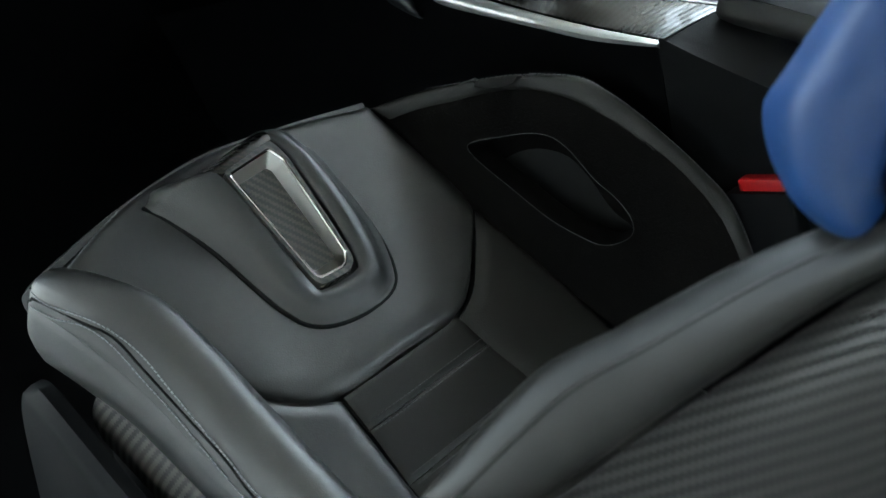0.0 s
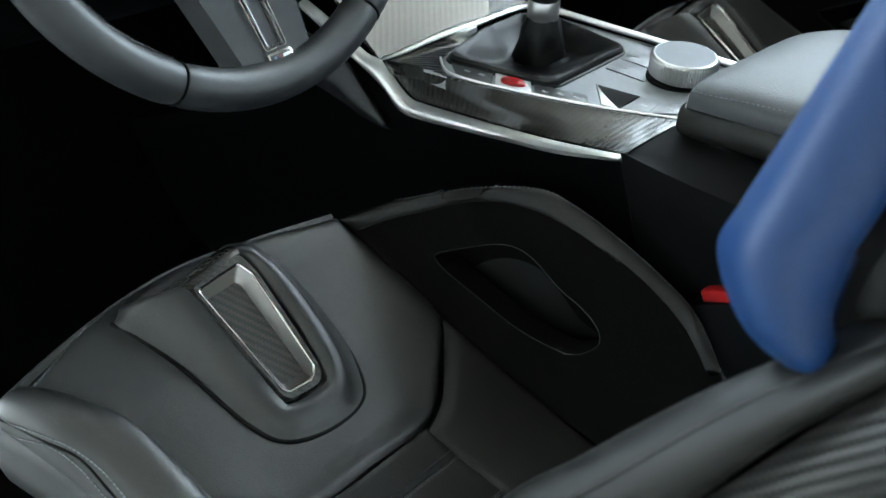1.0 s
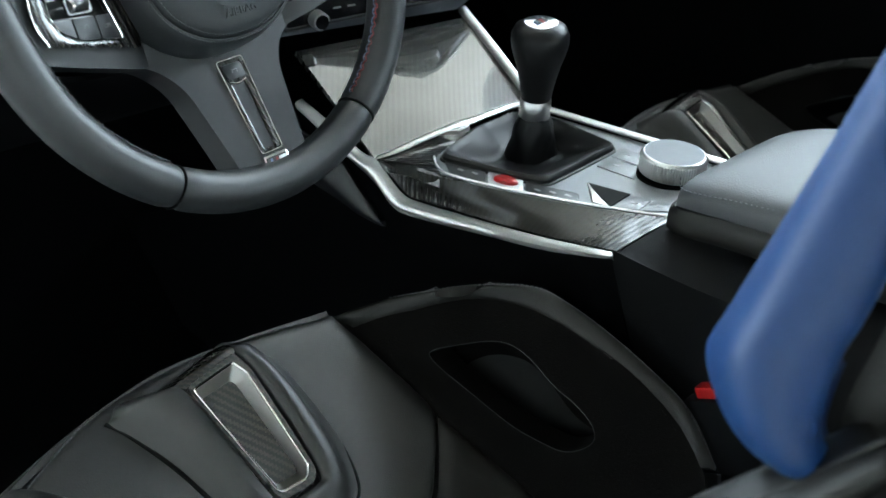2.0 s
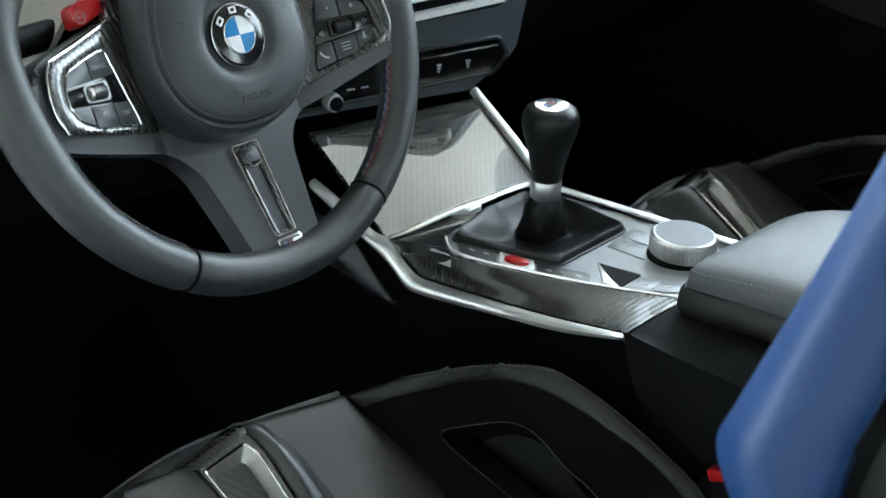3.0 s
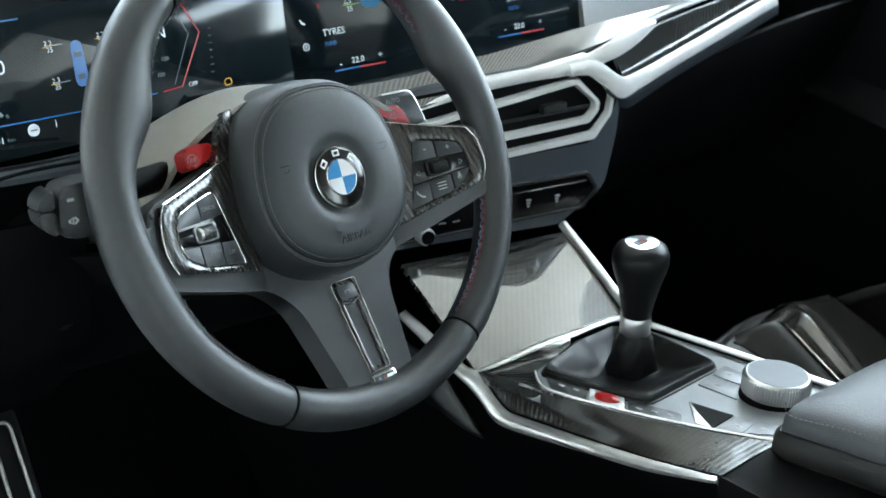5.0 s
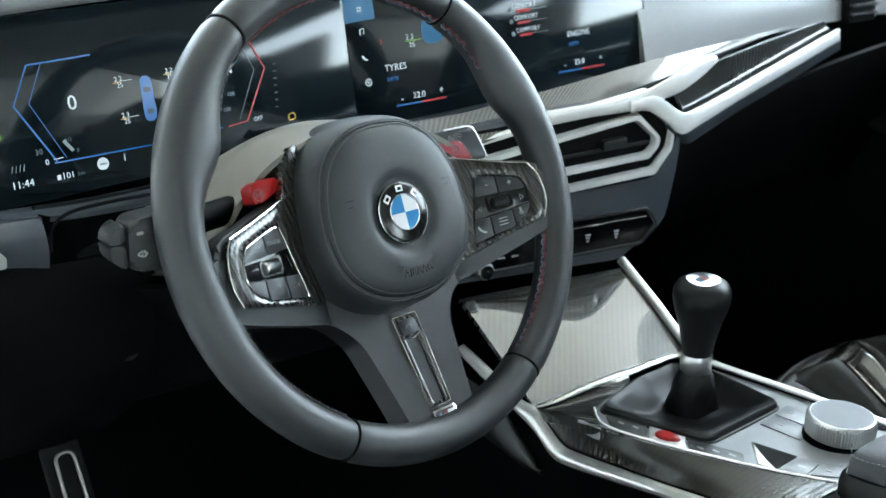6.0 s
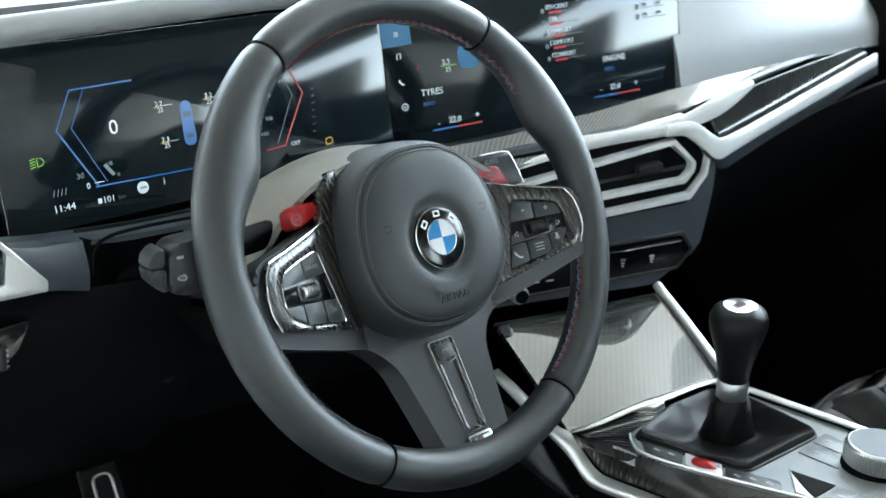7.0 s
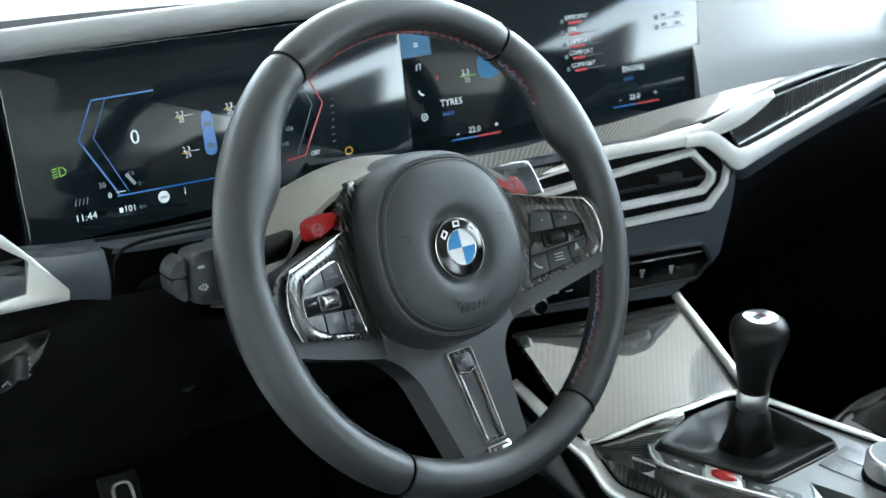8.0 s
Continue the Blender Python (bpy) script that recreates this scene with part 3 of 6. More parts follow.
def spoke(s):
    """A cross spoke with its carbon frame and switch block; s is its side."""

    def flip(points):
        return [(s * x, y) for x, y in points]

    body = [(0.060, 0.027), (0.088, 0.0235), (0.118, 0.0145), (0.146, 0.008), (0.158, 0.0), (0.163, -0.03), (0.1575, -0.0465), (0.135, -0.0535), (0.080, -0.067), (0.055, -0.072)]
    ob = part("spoke", prism(flip(rounded(body, 0.008)), -0.024, -0.0012, 0.005, lift=dish), WHEEL_LEATHER, wheel)
    part("carbon_frame", ring_plate(flip(rounded(SPOKE_RIM, 0.006)), flip(rounded(SPOKE_HOLE, 0.003)), -0.008, 0.0032, 0.0007, lift=dish), CARBON_SPOKE, ob, "glossy carbon fibre switch surround")
    horn = [(0.0700, 0.018), (0.0860, 0.0228), (0.0780, 0.0340), (0.0700, 0.0480), (0.0600, 0.0590), (0.050, 0.060), (0.060, 0.040)]
    if s > 0:
        horn = [(0.0700, 0.018), (0.0860, 0.0228), (0.0780, 0.0300), (0.0660, 0.0330), (0.060, 0.025)]
    part("carbon_horn", prism(flip(rounded(horn, 0.004)), -0.010, 0.0030, 0.0014, lift=dish), CARBON_SPOKE, ob)
    part("switch_bed", prism(flip(rounded(SPOKE_HOLE, 0.003)), -0.006, -0.0006, lift=dish), GLOSS, ob)
    edge = [(s * x, y, dish(x, y) + 0.0030) for x, y in ((0.142, 0.0062), (0.1488, -0.006), (0.1508, -0.0250), (0.1455, -0.0393))]
    part("chrome_edge", tube(curve(edge, 24), 0.0008, 8), CHROME, ob)
    # Hole edge: chrome at left stands in for a bright reflection, black at right.
    part("chrome_edge", tube([(s * x, y, dish(x, y) + 0.0033) for x, y in rounded(SPOKE_HOLE, 0.003)], 0.00038, 6, closed=True), CHROME if s < 0 else GLOSS, ob)
    part("chrome_edge", tube(curve([(s * x, y, dish(x, y) + 0.0027) for x, y in ((0.067, 0.0290), (0.0855, 0.0228), (0.116, 0.0133), (0.142, 0.0062))], 24), 0.0006, 6), CHROME, ob)
    for k in SPOKE_KEYS:
        part("button", prism(flip(rounded(k, 0.0010)), -0.004, 0.0030, 0.0005, lift=dish), BUTTON, ob)
    mid = [(0.0905, -0.0106), (0.1360, -0.0134), (0.1368, -0.0244), (0.0866, -0.0278)]
    part("rocker", prism(flip(rounded(mid, 0.0010)), -0.004, 0.0022, 0.0005, lift=dish), GLOSS, ob)
    part("roller_cradle", ring_plate(flip(rounded([(0.0995, -0.0120), (0.1225, -0.0128), (0.1225, -0.0245), (0.0995, -0.0255)], 0.003)), flip(rounded([(0.1035, -0.0136), (0.1200, -0.0140), (0.1200, -0.0232), (0.1035, -0.0240)], 0.002)), -0.002, 0.0034, 0.0010, lift=dish), GLOSS, ob)
    turn = on_spoke(s * 0.1115, -0.0187, 0.0020)
    part("roller", tube([turn @ Vector((-0.0078, 0, 0)), turn @ Vector((-0.0066, 0, 0)), turn @ Vector((0.0066, 0, 0)), turn @ Vector((0.0078, 0, 0))], 0.0046, 24, taper=[0.8, 1, 1, 0.8]), KNURL if s < 0 else RUBBER, ob)
    for k in range(9):
        part("roller_rib", tube([turn @ Vector((-0.0056 + 0.0014 * k, 0.0047 * math.cos(a), 0.0047 * math.sin(a))) for a in (math.pi * j / 10 for j in range(11))], 0.00035, 5), GREY_PLASTIC, ob)
    return ob


right_spoke, left_spoke = spoke(1), spoke(-1)
for text, x, y, size in (("-", 0.1030, -0.0022, 0.009), ("+", 0.1225, -0.0055, 0.008)):
    part("marking", letters(text, size, on_spoke(x, y, 0.0032)), MARK, right_spoke)
for x, y, w in ((0.0935, -0.0203, -1), (0.1305, -0.0190, 1)):
    part("arrow_mark", stroke([(w * 0.0018, 0), (-w * 0.0014, 0.0021), (-w * 0.0014, -0.0021), (w * 0.0018, 0)], 0.0006, on_spoke(x, y, 0.0025)), MARK, right_spoke)
part("phone_mark", stroke([(-0.0034, 0.0028), (-0.0026, 0.0004), (0.0004, -0.0024), (0.0030, -0.0030)], 0.0016, on_spoke(0.0912, -0.0360, 0.0032)), MARK, right_spoke)
for k in range(3):
    part("list_mark", stroke([(-0.0040, 0), (0.0040, 0)], 0.0007, on_spoke(0.1100, -0.0315 - 0.0025 * k, 0.0032)), MARK, right_spoke)
part("microphone_mark", stroke([(0, 0.0028), (0, -0.0014)], 0.0022, on_spoke(0.1265, -0.0298, 0.0032)), MARK, right_spoke)
part("microphone_mark", stroke([(-0.0022, -0.0006), (-0.0012, -0.0024), (0.0012, -0.0024), (0.0022, -0.0006)], 0.0006, on_spoke(0.1265, -0.0298, 0.0032)), MARK, right_spoke)
part("marking", letters("CANCEL", 0.0038, on_spoke(-0.1030, -0.0035, 0.0032)), DIM_MARK, left_spoke)
part("marking", letters("LIM", 0.0040, on_spoke(-0.0915, -0.0360, 0.0032)), DIM_MARK, left_spoke)
part("gauge_mark", stroke([(-0.002, -0.001), (-0.0014, 0.0014), (0.0014, 0.0014), (0.002, -0.001)], 0.0006, on_spoke(-0.1100, -0.0335, 0.0032)), DIM_MARK, left_spoke)


def lower_lift(x, y):
    return -0.0190 + 0.247 * max(0.0, min(0.09, -0.078 - y))


arm = [(-0.104, -0.048), (-0.076, -0.0650), (-0.0560, -0.0750), (-0.0430, -0.0920), (-0.0380, -0.1185), (-0.0335, -0.1435), (-0.0310, -0.1604), (-0.027, -0.168), (0.0, -0.170)]
arm = arm + [(-x, y) for x, y in arm[-2::-1]] + [(0.07, -0.038), (-0.07, -0.038)]
low = part("lower_spoke", prism(rounded(arm, 0.012, 5), -0.026, -0.0005, 0.0075, lift=lower_lift, segs=4), GREY_PLASTIC, wheel)
part("insert_frame", ring_plate(rounded([(-0.0125, -0.0800), (0.0125, -0.0800), (0.0104, -0.1508), (-0.0104, -0.1508)], 0.003), rounded([(-0.0113, -0.0812), (0.0113, -0.0812), (0.0094, -0.1497), (-0.0094, -0.1497)], 0.002), -0.004, 0.0019, 0.0005, lift=lower_lift), CHROME, low)
part("carbon_insert", ring_plate(rounded([(-0.0113, -0.0813), (0.0113, -0.0813), (0.0093, -0.1496), (-0.0093, -0.1496)], 0.002), rounded([(-0.0062, -0.0975), (0.0062, -0.0975), (0.0050, -0.1475), (-0.0050, -0.1475)], 0.002), -0.004, 0.0006, 0.0003, lift=lower_lift), CARBON_SPOKE, low)
part("slot", prism(rounded([(-0.0066, -0.0970), (0.0066, -0.0970), (0.0054, -0.1480), (-0.0054, -0.1480)], 0.002), -0.008, -0.0034, lift=lower_lift), GLOSS, low)
part("heating_button", prism(rounded([(-0.0080, -0.0950), (0.0080, -0.0950), (0.0085, -0.0842), (-0.0085, -0.0842)], 0.002), -0.003, 0.0022, 0.0010, lift=lower_lift), BUTTON, low)
part("heating_mark", stroke([(-0.0022, -0.0915), (-0.0022, -0.0885), (0.0022, -0.0885), (0.0022, -0.0915)], 0.0008, pose(0, 0, lower_lift(0, -0.09) + 0.0024)), DIM_MARK, low)
part("chrome_edge", tube(curve([(-0.0075, -0.0968, lower_lift(0, -0.0968) + 0.0010), (0.0, -0.0986, lower_lift(0, -0.0986) + 0.0010), (0.0075, -0.0968, lower_lift(0, -0.0968) + 0.0010)], 10), 0.0007, 8), CHROME, low)


def badge_lift(x, y):
    return lower_lift(x, y) + 0.0012


plate = part("badge_plate", prism(rounded([(-0.0112, -0.1660), (0.0112, -0.1660), (0.0112, -0.1525), (-0.0112, -0.1525)], 0.0015), -0.004, 0.0014, 0.0006, lift=badge_lift), CHROME, low)
part("badge_field", prism(rounded([(-0.0095, -0.1645), (0.0095, -0.1645), (0.0095, -0.1540), (-0.0095, -0.1540)], 0.001), -0.002, 0.0019, lift=badge_lift), GREY_PLASTIC, low)
for k, m in enumerate((BLUE_THREAD, GREY_PLASTIC, RED_THREAD)):
    part("badge_stripe", prism([(-0.0082 + 0.0026 * k, -0.1632), (-0.0062 + 0.0026 * k, -0.1632), (-0.0046 + 0.0026 * k, -0.1553), (-0.0066 + 0.0026 * k, -0.1553)], -0.001, 0.0023, lift=badge_lift), m, low)
part("badge_bar", prism([(0.0003, -0.1632), (0.0082, -0.1632), (0.0082, -0.1553), (0.0018, -0.1553)], -0.001, 0.0023, lift=badge_lift), KNURL, low)

SWITCHES = {-1: [(0.0760, 0.0400), (0.0930, 0.0406), (0.0995, 0.0372), (0.1000, 0.0262), (0.0960, 0.0236), (0.0760, 0.0315)], 1: [(0.0700, 0.0380), (0.1031, 0.0370), (0.1113, 0.0215), (0.1095, 0.0198), (0.0700, 0.0225)]}
for s, line in SWITCHES.items():
    sw = part("mode_switch", prism([(s * x, y) for x, y in rounded(line, 0.0025)], -0.032, -0.0185, 0.0022, segs=3), RED, wheel, "glossy red thumb switch")
    part("marking", tube([(s * 0.0945 + 0.0040 * math.cos(a), 0.0305 + 0.0040 * math.sin(a), -0.0184) for a in (2 * math.pi * k / 24 for k in range(24))], 0.00028, 5, closed=True), DIM_MARK, sw)
    part("marking", stroke([(s * 0.0945 - 0.0019, 0.0290), (s * 0.0945 - 0.0019, 0.0322), (s * 0.0945, 0.0300), (s * 0.0945 + 0.0019, 0.0322), (s * 0.0945 + 0.0019, 0.0290)], 0.0008, pose(0, 0, -0.0181)), DIM_MARK, sw)
pd = part("shift_paddle", prism(rounded([(0.060, 0.0480), (0.1276, 0.0466), (0.1325, 0.0423), (0.1395, 0.0190), (0.06, 0.0170)], 0.004), -0.040, -0.030, 0.0015), PADDLE, wheel)
part("marking", letters("AUTO", 0.0056, pose(0.1085, 0.0412, -0.0297)), MARK, pd)
part("chrome_edge", tube(curve([(0.100, 0.0478, -0.0318), (0.1265, 0.0472, -0.0318), (0.1332, 0.0426, -0.0318), (0.1402, 0.0188, -0.0318)], 24), 0.0010, 8), SATIN, pd)


# ---- steering column, stalk ----
column = thing("column_cover", "grey plastic steering column shroud behind the wheel", "column cover")
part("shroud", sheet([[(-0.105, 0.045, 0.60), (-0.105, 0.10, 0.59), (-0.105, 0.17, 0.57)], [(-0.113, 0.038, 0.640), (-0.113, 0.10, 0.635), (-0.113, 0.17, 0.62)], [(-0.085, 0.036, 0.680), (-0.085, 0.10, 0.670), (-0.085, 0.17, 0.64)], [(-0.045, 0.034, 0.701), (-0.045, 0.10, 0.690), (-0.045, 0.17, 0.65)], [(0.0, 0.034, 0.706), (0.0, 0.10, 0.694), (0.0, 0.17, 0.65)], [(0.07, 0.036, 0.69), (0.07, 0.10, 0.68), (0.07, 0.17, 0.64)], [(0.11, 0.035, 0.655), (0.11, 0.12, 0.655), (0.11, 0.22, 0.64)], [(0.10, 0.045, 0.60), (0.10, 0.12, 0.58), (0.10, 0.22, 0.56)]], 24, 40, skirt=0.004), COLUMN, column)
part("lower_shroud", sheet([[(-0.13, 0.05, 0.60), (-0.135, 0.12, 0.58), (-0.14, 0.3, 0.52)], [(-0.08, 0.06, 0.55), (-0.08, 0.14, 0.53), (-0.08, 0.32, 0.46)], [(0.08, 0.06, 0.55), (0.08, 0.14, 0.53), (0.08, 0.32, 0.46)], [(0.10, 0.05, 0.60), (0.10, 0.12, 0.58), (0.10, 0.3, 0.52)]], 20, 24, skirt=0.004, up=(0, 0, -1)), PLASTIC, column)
stalk = thing("indicator_stalk", "dark grey indicator stalk behind the steering wheel", "stalk")
part("stem", tube(curve([(-0.10, 0.05, 0.655), (-0.14, 0.035, 0.657), (-0.165, 0.024, 0.658)], 8), 0.010, 14), PLASTIC, stalk)
GRIP = pose(-0.181, 0.0215, 0.659, 84, 0, -6)
part("grip", prism(rounded([(-0.014, -0.0185), (0.030, -0.0215), (0.030, 0.0150), (0.004, 0.0165), (-0.012, 0.0140)], 0.008, 6), -0.014, 0.0125, 0.0035, at=GRIP, segs=3), GREY_PLASTIC, stalk)
for line in ([(-0.0145, -0.0165), (-0.0190, -0.0150), (-0.0245, -0.0085), (-0.0255, -0.0005), (-0.0145, -0.0005)], [(-0.0145, 0.0005), (-0.0255, 0.0005), (-0.0240, 0.0070), (-0.0195, 0.0115), (-0.0145, 0.0130)]):
    part("end_button", prism(rounded(line, 0.002), -0.0115, 0.0105, 0.0020, at=GRIP, segs=3), GREY_PLASTIC, stalk)
for pts, w in (([(-0.0075, 0.006), (-0.003, 0.0062)], 0.002), ([(-0.008, -0.0075), (-0.005, -0.0055), (-0.005, -0.0095), (-0.008, -0.0075)], 0.0012), ([(-0.004, -0.0055), (-0.002, -0.0075), (-0.004, -0.0095)], 0.0015), ([(0.007, 0.004), (0.010, 0.001), (0.007, -0.002), (0.011, -0.003)], 0.0012)):
    part("marking", stroke(pts, w, GRIP, 0.0128), MARK, stalk)
# ---- driver's seat ----
seat = thing("driver_seat", "black leather bucket seat with suede side and carbon insert plate", "car seat", group="front seats")


def on_base(x, y, dz=0.0):
    return (x, y, 0.25 + 0.45 * (y + 0.23) + dz)


B = on_base
# thigh pad: a broad U round the hump
part("thigh_pad", sheet([
    [B(-0.226, -0.062, -0.004), B(-0.16, -0.036, -0.004), B(-0.08, -0.028, 0.0), B(0.0, -0.034, 0), B(0.076, -0.046, -0.002)],
    [B(-0.215, -0.12, -0.006), B(-0.15, -0.09, -0.004), B(-0.07, -0.09, -0.006), B(0.01, -0.09, -0.003), B(0.086, -0.096, -0.003)],
    [B(-0.198, -0.15, -0.008), B(-0.15, -0.145, -0.004), B(-0.07, -0.15, -0.005), B(0.02, -0.15, -0.003), B(0.0925, -0.152, -0.004)],
    [B(-0.174, -0.172, -0.006), B(-0.145, -0.202, -0.002), B(-0.109, -0.219, -0.004), B(-0.048, -0.219, -0.002), B(0.012, -0.216, -0.004), B(0.04, -0.203, -0.004), B(0.065, -0.18, -0.004)],
], 90, 60, puff=0.0075, edge=0.10, skirt=0.02), LEATHER, seat)
part("front_face", sheet([
    [B(-0.240, -0.056, -0.004), B(-0.16, -0.034, -0.004), B(-0.08, -0.026, 0.0), B(0.0, -0.032, 0), B(0.074, -0.042, 0)],
    [(-0.242, -0.046, 0.30), (-0.16, -0.018, 0.30), (-0.08, -0.008, 0.305), (0.0, -0.014, 0.305), (0.09, -0.03, 0.30)],
    [(-0.22, -0.06, 0.22), (-0.15, -0.035, 0.22), (-0.08, -0.03, 0.22), (0.0, -0.035, 0.22), (0.09, -0.05, 0.22)],
], 50, 20, puff=0.003, skirt=0.005, up=(0, 1, 0.2)), LEATHER, seat)
part("stitching", stitches([B(-0.232, -0.064, -0.003), B(-0.2, -0.053, -0.002), B(-0.155, -0.036, -0.002)], (0, 0.3, 0.9), 0.0042, 0.0005, 0.6, 0.0006), WHITE_THREAD, seat)
# carbon plate on the hump, in its own plane
plate_top, plate_end = Vector((-0.0665, -0.070, 0.3495)), Vector((-0.050, -0.150, 0.2945))
py = (plate_top - plate_end).normalized()
px = (Vector((1, 0.08, 0.02)) - py * Vector((1, 0.08, 0.02)).dot(py)).normalized()
PLATE = Matrix((px, py, px.cross(py))).transposed().to_4x4()
PLATE.translation = plate_end
# hump: sections from its crease in the thigh pad up to the plate's edge
FOOT = [(-0.152, -0.018, -0.035), (-0.1425, -0.046, -0.004), (-0.1325, -0.064, -0.003), (-0.1195, -0.098, -0.003), (-0.1060, -0.1547, -0.003), (-0.0885, -0.1785, -0.003), (-0.0500, -0.1865, -0.003), (-0.0165, -0.1790, -0.003), (-0.0020, -0.150, -0.003), (0.0005, -0.1168, -0.003), (0.0008, -0.0898, -0.003), (0.0008, -0.058, -0.004), (0.003, -0.022, -0.035)]
BROW = [(-0.038, 0.120, -0.024), (-0.030, 0.1125, -0.003), (-0.0235, 0.103, 0.004), (-0.0245, 0.055, 0.004), (-0.0275, 0.003, 0.004), (-0.0235, -0.0072, 0.004), (0.0050, -0.0122, 0.004), (0.0150, -0.0052, 0.004), (0.0245, 0.030, 0.004), (0.0318, 0.083, 0.004), (0.0312, 0.106, 0.003), (0.0330, 0.1125, -0.003), (0.034, 0.120, -0.024)]
hump_rows = []
for (x, y, dz), brow in zip(FOOT, BROW):
    foot, top = Vector(B(x, y, dz)), PLATE @ Vector(brow)
    row = []
    for t in (0.0, 0.07, 0.22, 0.45, 0.7, 0.9, 1.0):
        p = foot.lerp(top, -0.06 if t == 0.07 else t)
        p.z = foot.z + (top.z - foot.z) * math.sin(math.pi / 2 * t) ** 0.85 + 0.0035 * math.sin(math.pi * t)
        row.append(p)
    row.append(top - Vector((0, 0, 0.006)))
    hump_rows.append(row)
part("hump", sheet(hump_rows, 30, 110, skirt=0), LEATHER, seat)
# Dark bead drawn for the shade in the gap between hump and pad.
part("hump_seam", tube(curve([B(x, y, 0.0035) for x, y, dz in FOOT[1:-1]], 90), 0.0019, 8), RUBBER, seat)
L = (plate_top - plate_end).length
P_OUT = rounded([(-0.0265, 0.0015), (-0.0228, -0.0058), (0.0045, -0.0110), (0.0140, -0.0045), (0.0308, 0.085), (0.0290, 0.1050), (-0.0222, 0.1050)], 0.005)
P_IN = rounded([(-0.0222, 0.0040), (-0.0190, 0.0005), (0.0030, -0.0035), (0.0108, 0.0030), (0.0252, 0.0865), (0.0215, 0.0985), (-0.0190, 0.1000)], 0.003)
P_LOW = rounded([(-0.0142, 0.0098), (-0.0125, 0.0075), (0.0065, 0.0048), (0.0080, 0.0090), (0.0172, 0.0855), (0.0150, 0.0900), (-0.0135, 0.0920)], 0.002)
insert = part("carbon_plate", ring_plate(P_OUT, P_IN, -0.006, 0.0065, 0.0022, at=PLATE), CARBON_GLOSS, seat, "glossy carbon fibre insert plate")
# Metal tone stands in for the bright reflection on the plate's inner walls.
part("bright_wall", slope_ring(P_IN, 0.0048, P_LOW, -0.0045, PLATE), DULL, insert)
part("plate_floor", prism(P_LOW, -0.008, -0.0044, at=PLATE), CARBON_GLOSS, insert)
part("bright_edge", tube([PLATE @ Vector((x, y, 0.0056)) for x, y in P_IN], 0.0011, 8, closed=True), CHROME, insert)
part("plate_mark", quad(-0.0115, -0.0080, 0.083, 0.0865, PLATE, -0.0040), GREY_PLASTIC, insert)
part("plate_roll", sheet([[PLATE @ Vector((-0.0222, 0.1035, 0.0056)), PLATE @ Vector((0.003, 0.1035, 0.0064)), PLATE @ Vector((0.0295, 0.1035, 0.0056))], [PLATE @ Vector((-0.029, 0.1125, 0.0)), PLATE @ Vector((0.002, 0.1130, 0.0012)), PLATE @ Vector((0.0325, 0.1125, 0.0))], [PLATE @ Vector((-0.038, 0.120, -0.021)), PLATE @ Vector((0.0, 0.1205, -0.020)), PLATE @ Vector((0.034, 0.120, -0.021))]], 24, 16, skirt=0.004), CARBON_GLOSS, insert)

# seat centre panels
part("centre_panel", sheet([[B(-0.106, -0.2215, -0.004), B(-0.05, -0.221, -0.003), B(0.012, -0.2185, -0.004)], [B(-0.106, -0.2483, -0.004), B(-0.045, -0.2473, -0.003), B(0.0168, -0.2458, -0.004)]], 40, 14, puff=0.0012, edge=0.08, skirt=0.004), LEATHER_SOFT, seat)
part("centre_panel", sheet([[B(-0.106, -0.249, -0.004), B(-0.045, -0.248, -0.003), B(0.0168, -0.2465, -0.004)], [B(-0.108, -0.2913, -0.004), B(-0.045, -0.2893, -0.003), B(0.0274, -0.2853, -0.004)]], 40, 18, puff=0.0012, edge=0.06, skirt=0.004), LEATHER_SOFT, seat)
part("centre_panel", sheet([[B(-0.108, -0.292, -0.004), B(-0.045, -0.29, -0.003), B(0.0275, -0.286, -0.004)], [B(-0.11, -0.40, 0.01), B(-0.045, -0.40, 0.01), B(0.05, -0.40, 0.01)]], 40, 18, puff=0.0012, edge=0.06, skirt=0.004), LEATHER_SOFT, seat)
for y in (-0.2445, -0.2515, -0.2872, -0.2945):
    part("stitching", stitches([B(-0.104, y - 0.0015, 0.0004), B(-0.045, y - 0.0005, 0.0012), B(0.0155 - 0.3 * (y + 0.2445), y + 0.002, 0.0004)], (0, -0.4, 0.9), 0.0036, 0.0004, 0.65, 0.0), DARK_THREAD, seat)
part("side_panel", sheet([[B(-0.171, -0.176, -0.005), B(-0.14, -0.205, -0.005), B(-0.1085, -0.2215, -0.006)], [B(-0.172, -0.25, -0.006), B(-0.14, -0.26, -0.006), B(-0.1085, -0.262, -0.006)], [B(-0.17, -0.40, 0.005), B(-0.14, -0.40, 0.005), B(-0.112, -0.40, 0.005)]], 24, 24, puff=0.005, edge=0.2), LEATHER, seat)
part("side_panel", sheet([[B(0.0945, -0.156, -0.006), B(0.068, -0.183, -0.008), B(0.042, -0.206, -0.008), B(0.014, -0.219, -0.007)], [B(0.11, -0.22, -0.007), B(0.075, -0.235, -0.008), B(0.019, -0.247, -0.007)], [B(0.1235, -0.293, -0.006), B(0.08, -0.29, -0.006), B(0.0295, -0.287, -0.006)], [B(0.15, -0.40, 0.01), B(0.10, -0.40, 0.01), B(0.05, -0.40, 0.01)]], 30, 30, puff=0.005, edge=0.15), LEATHER_SOFT, seat)

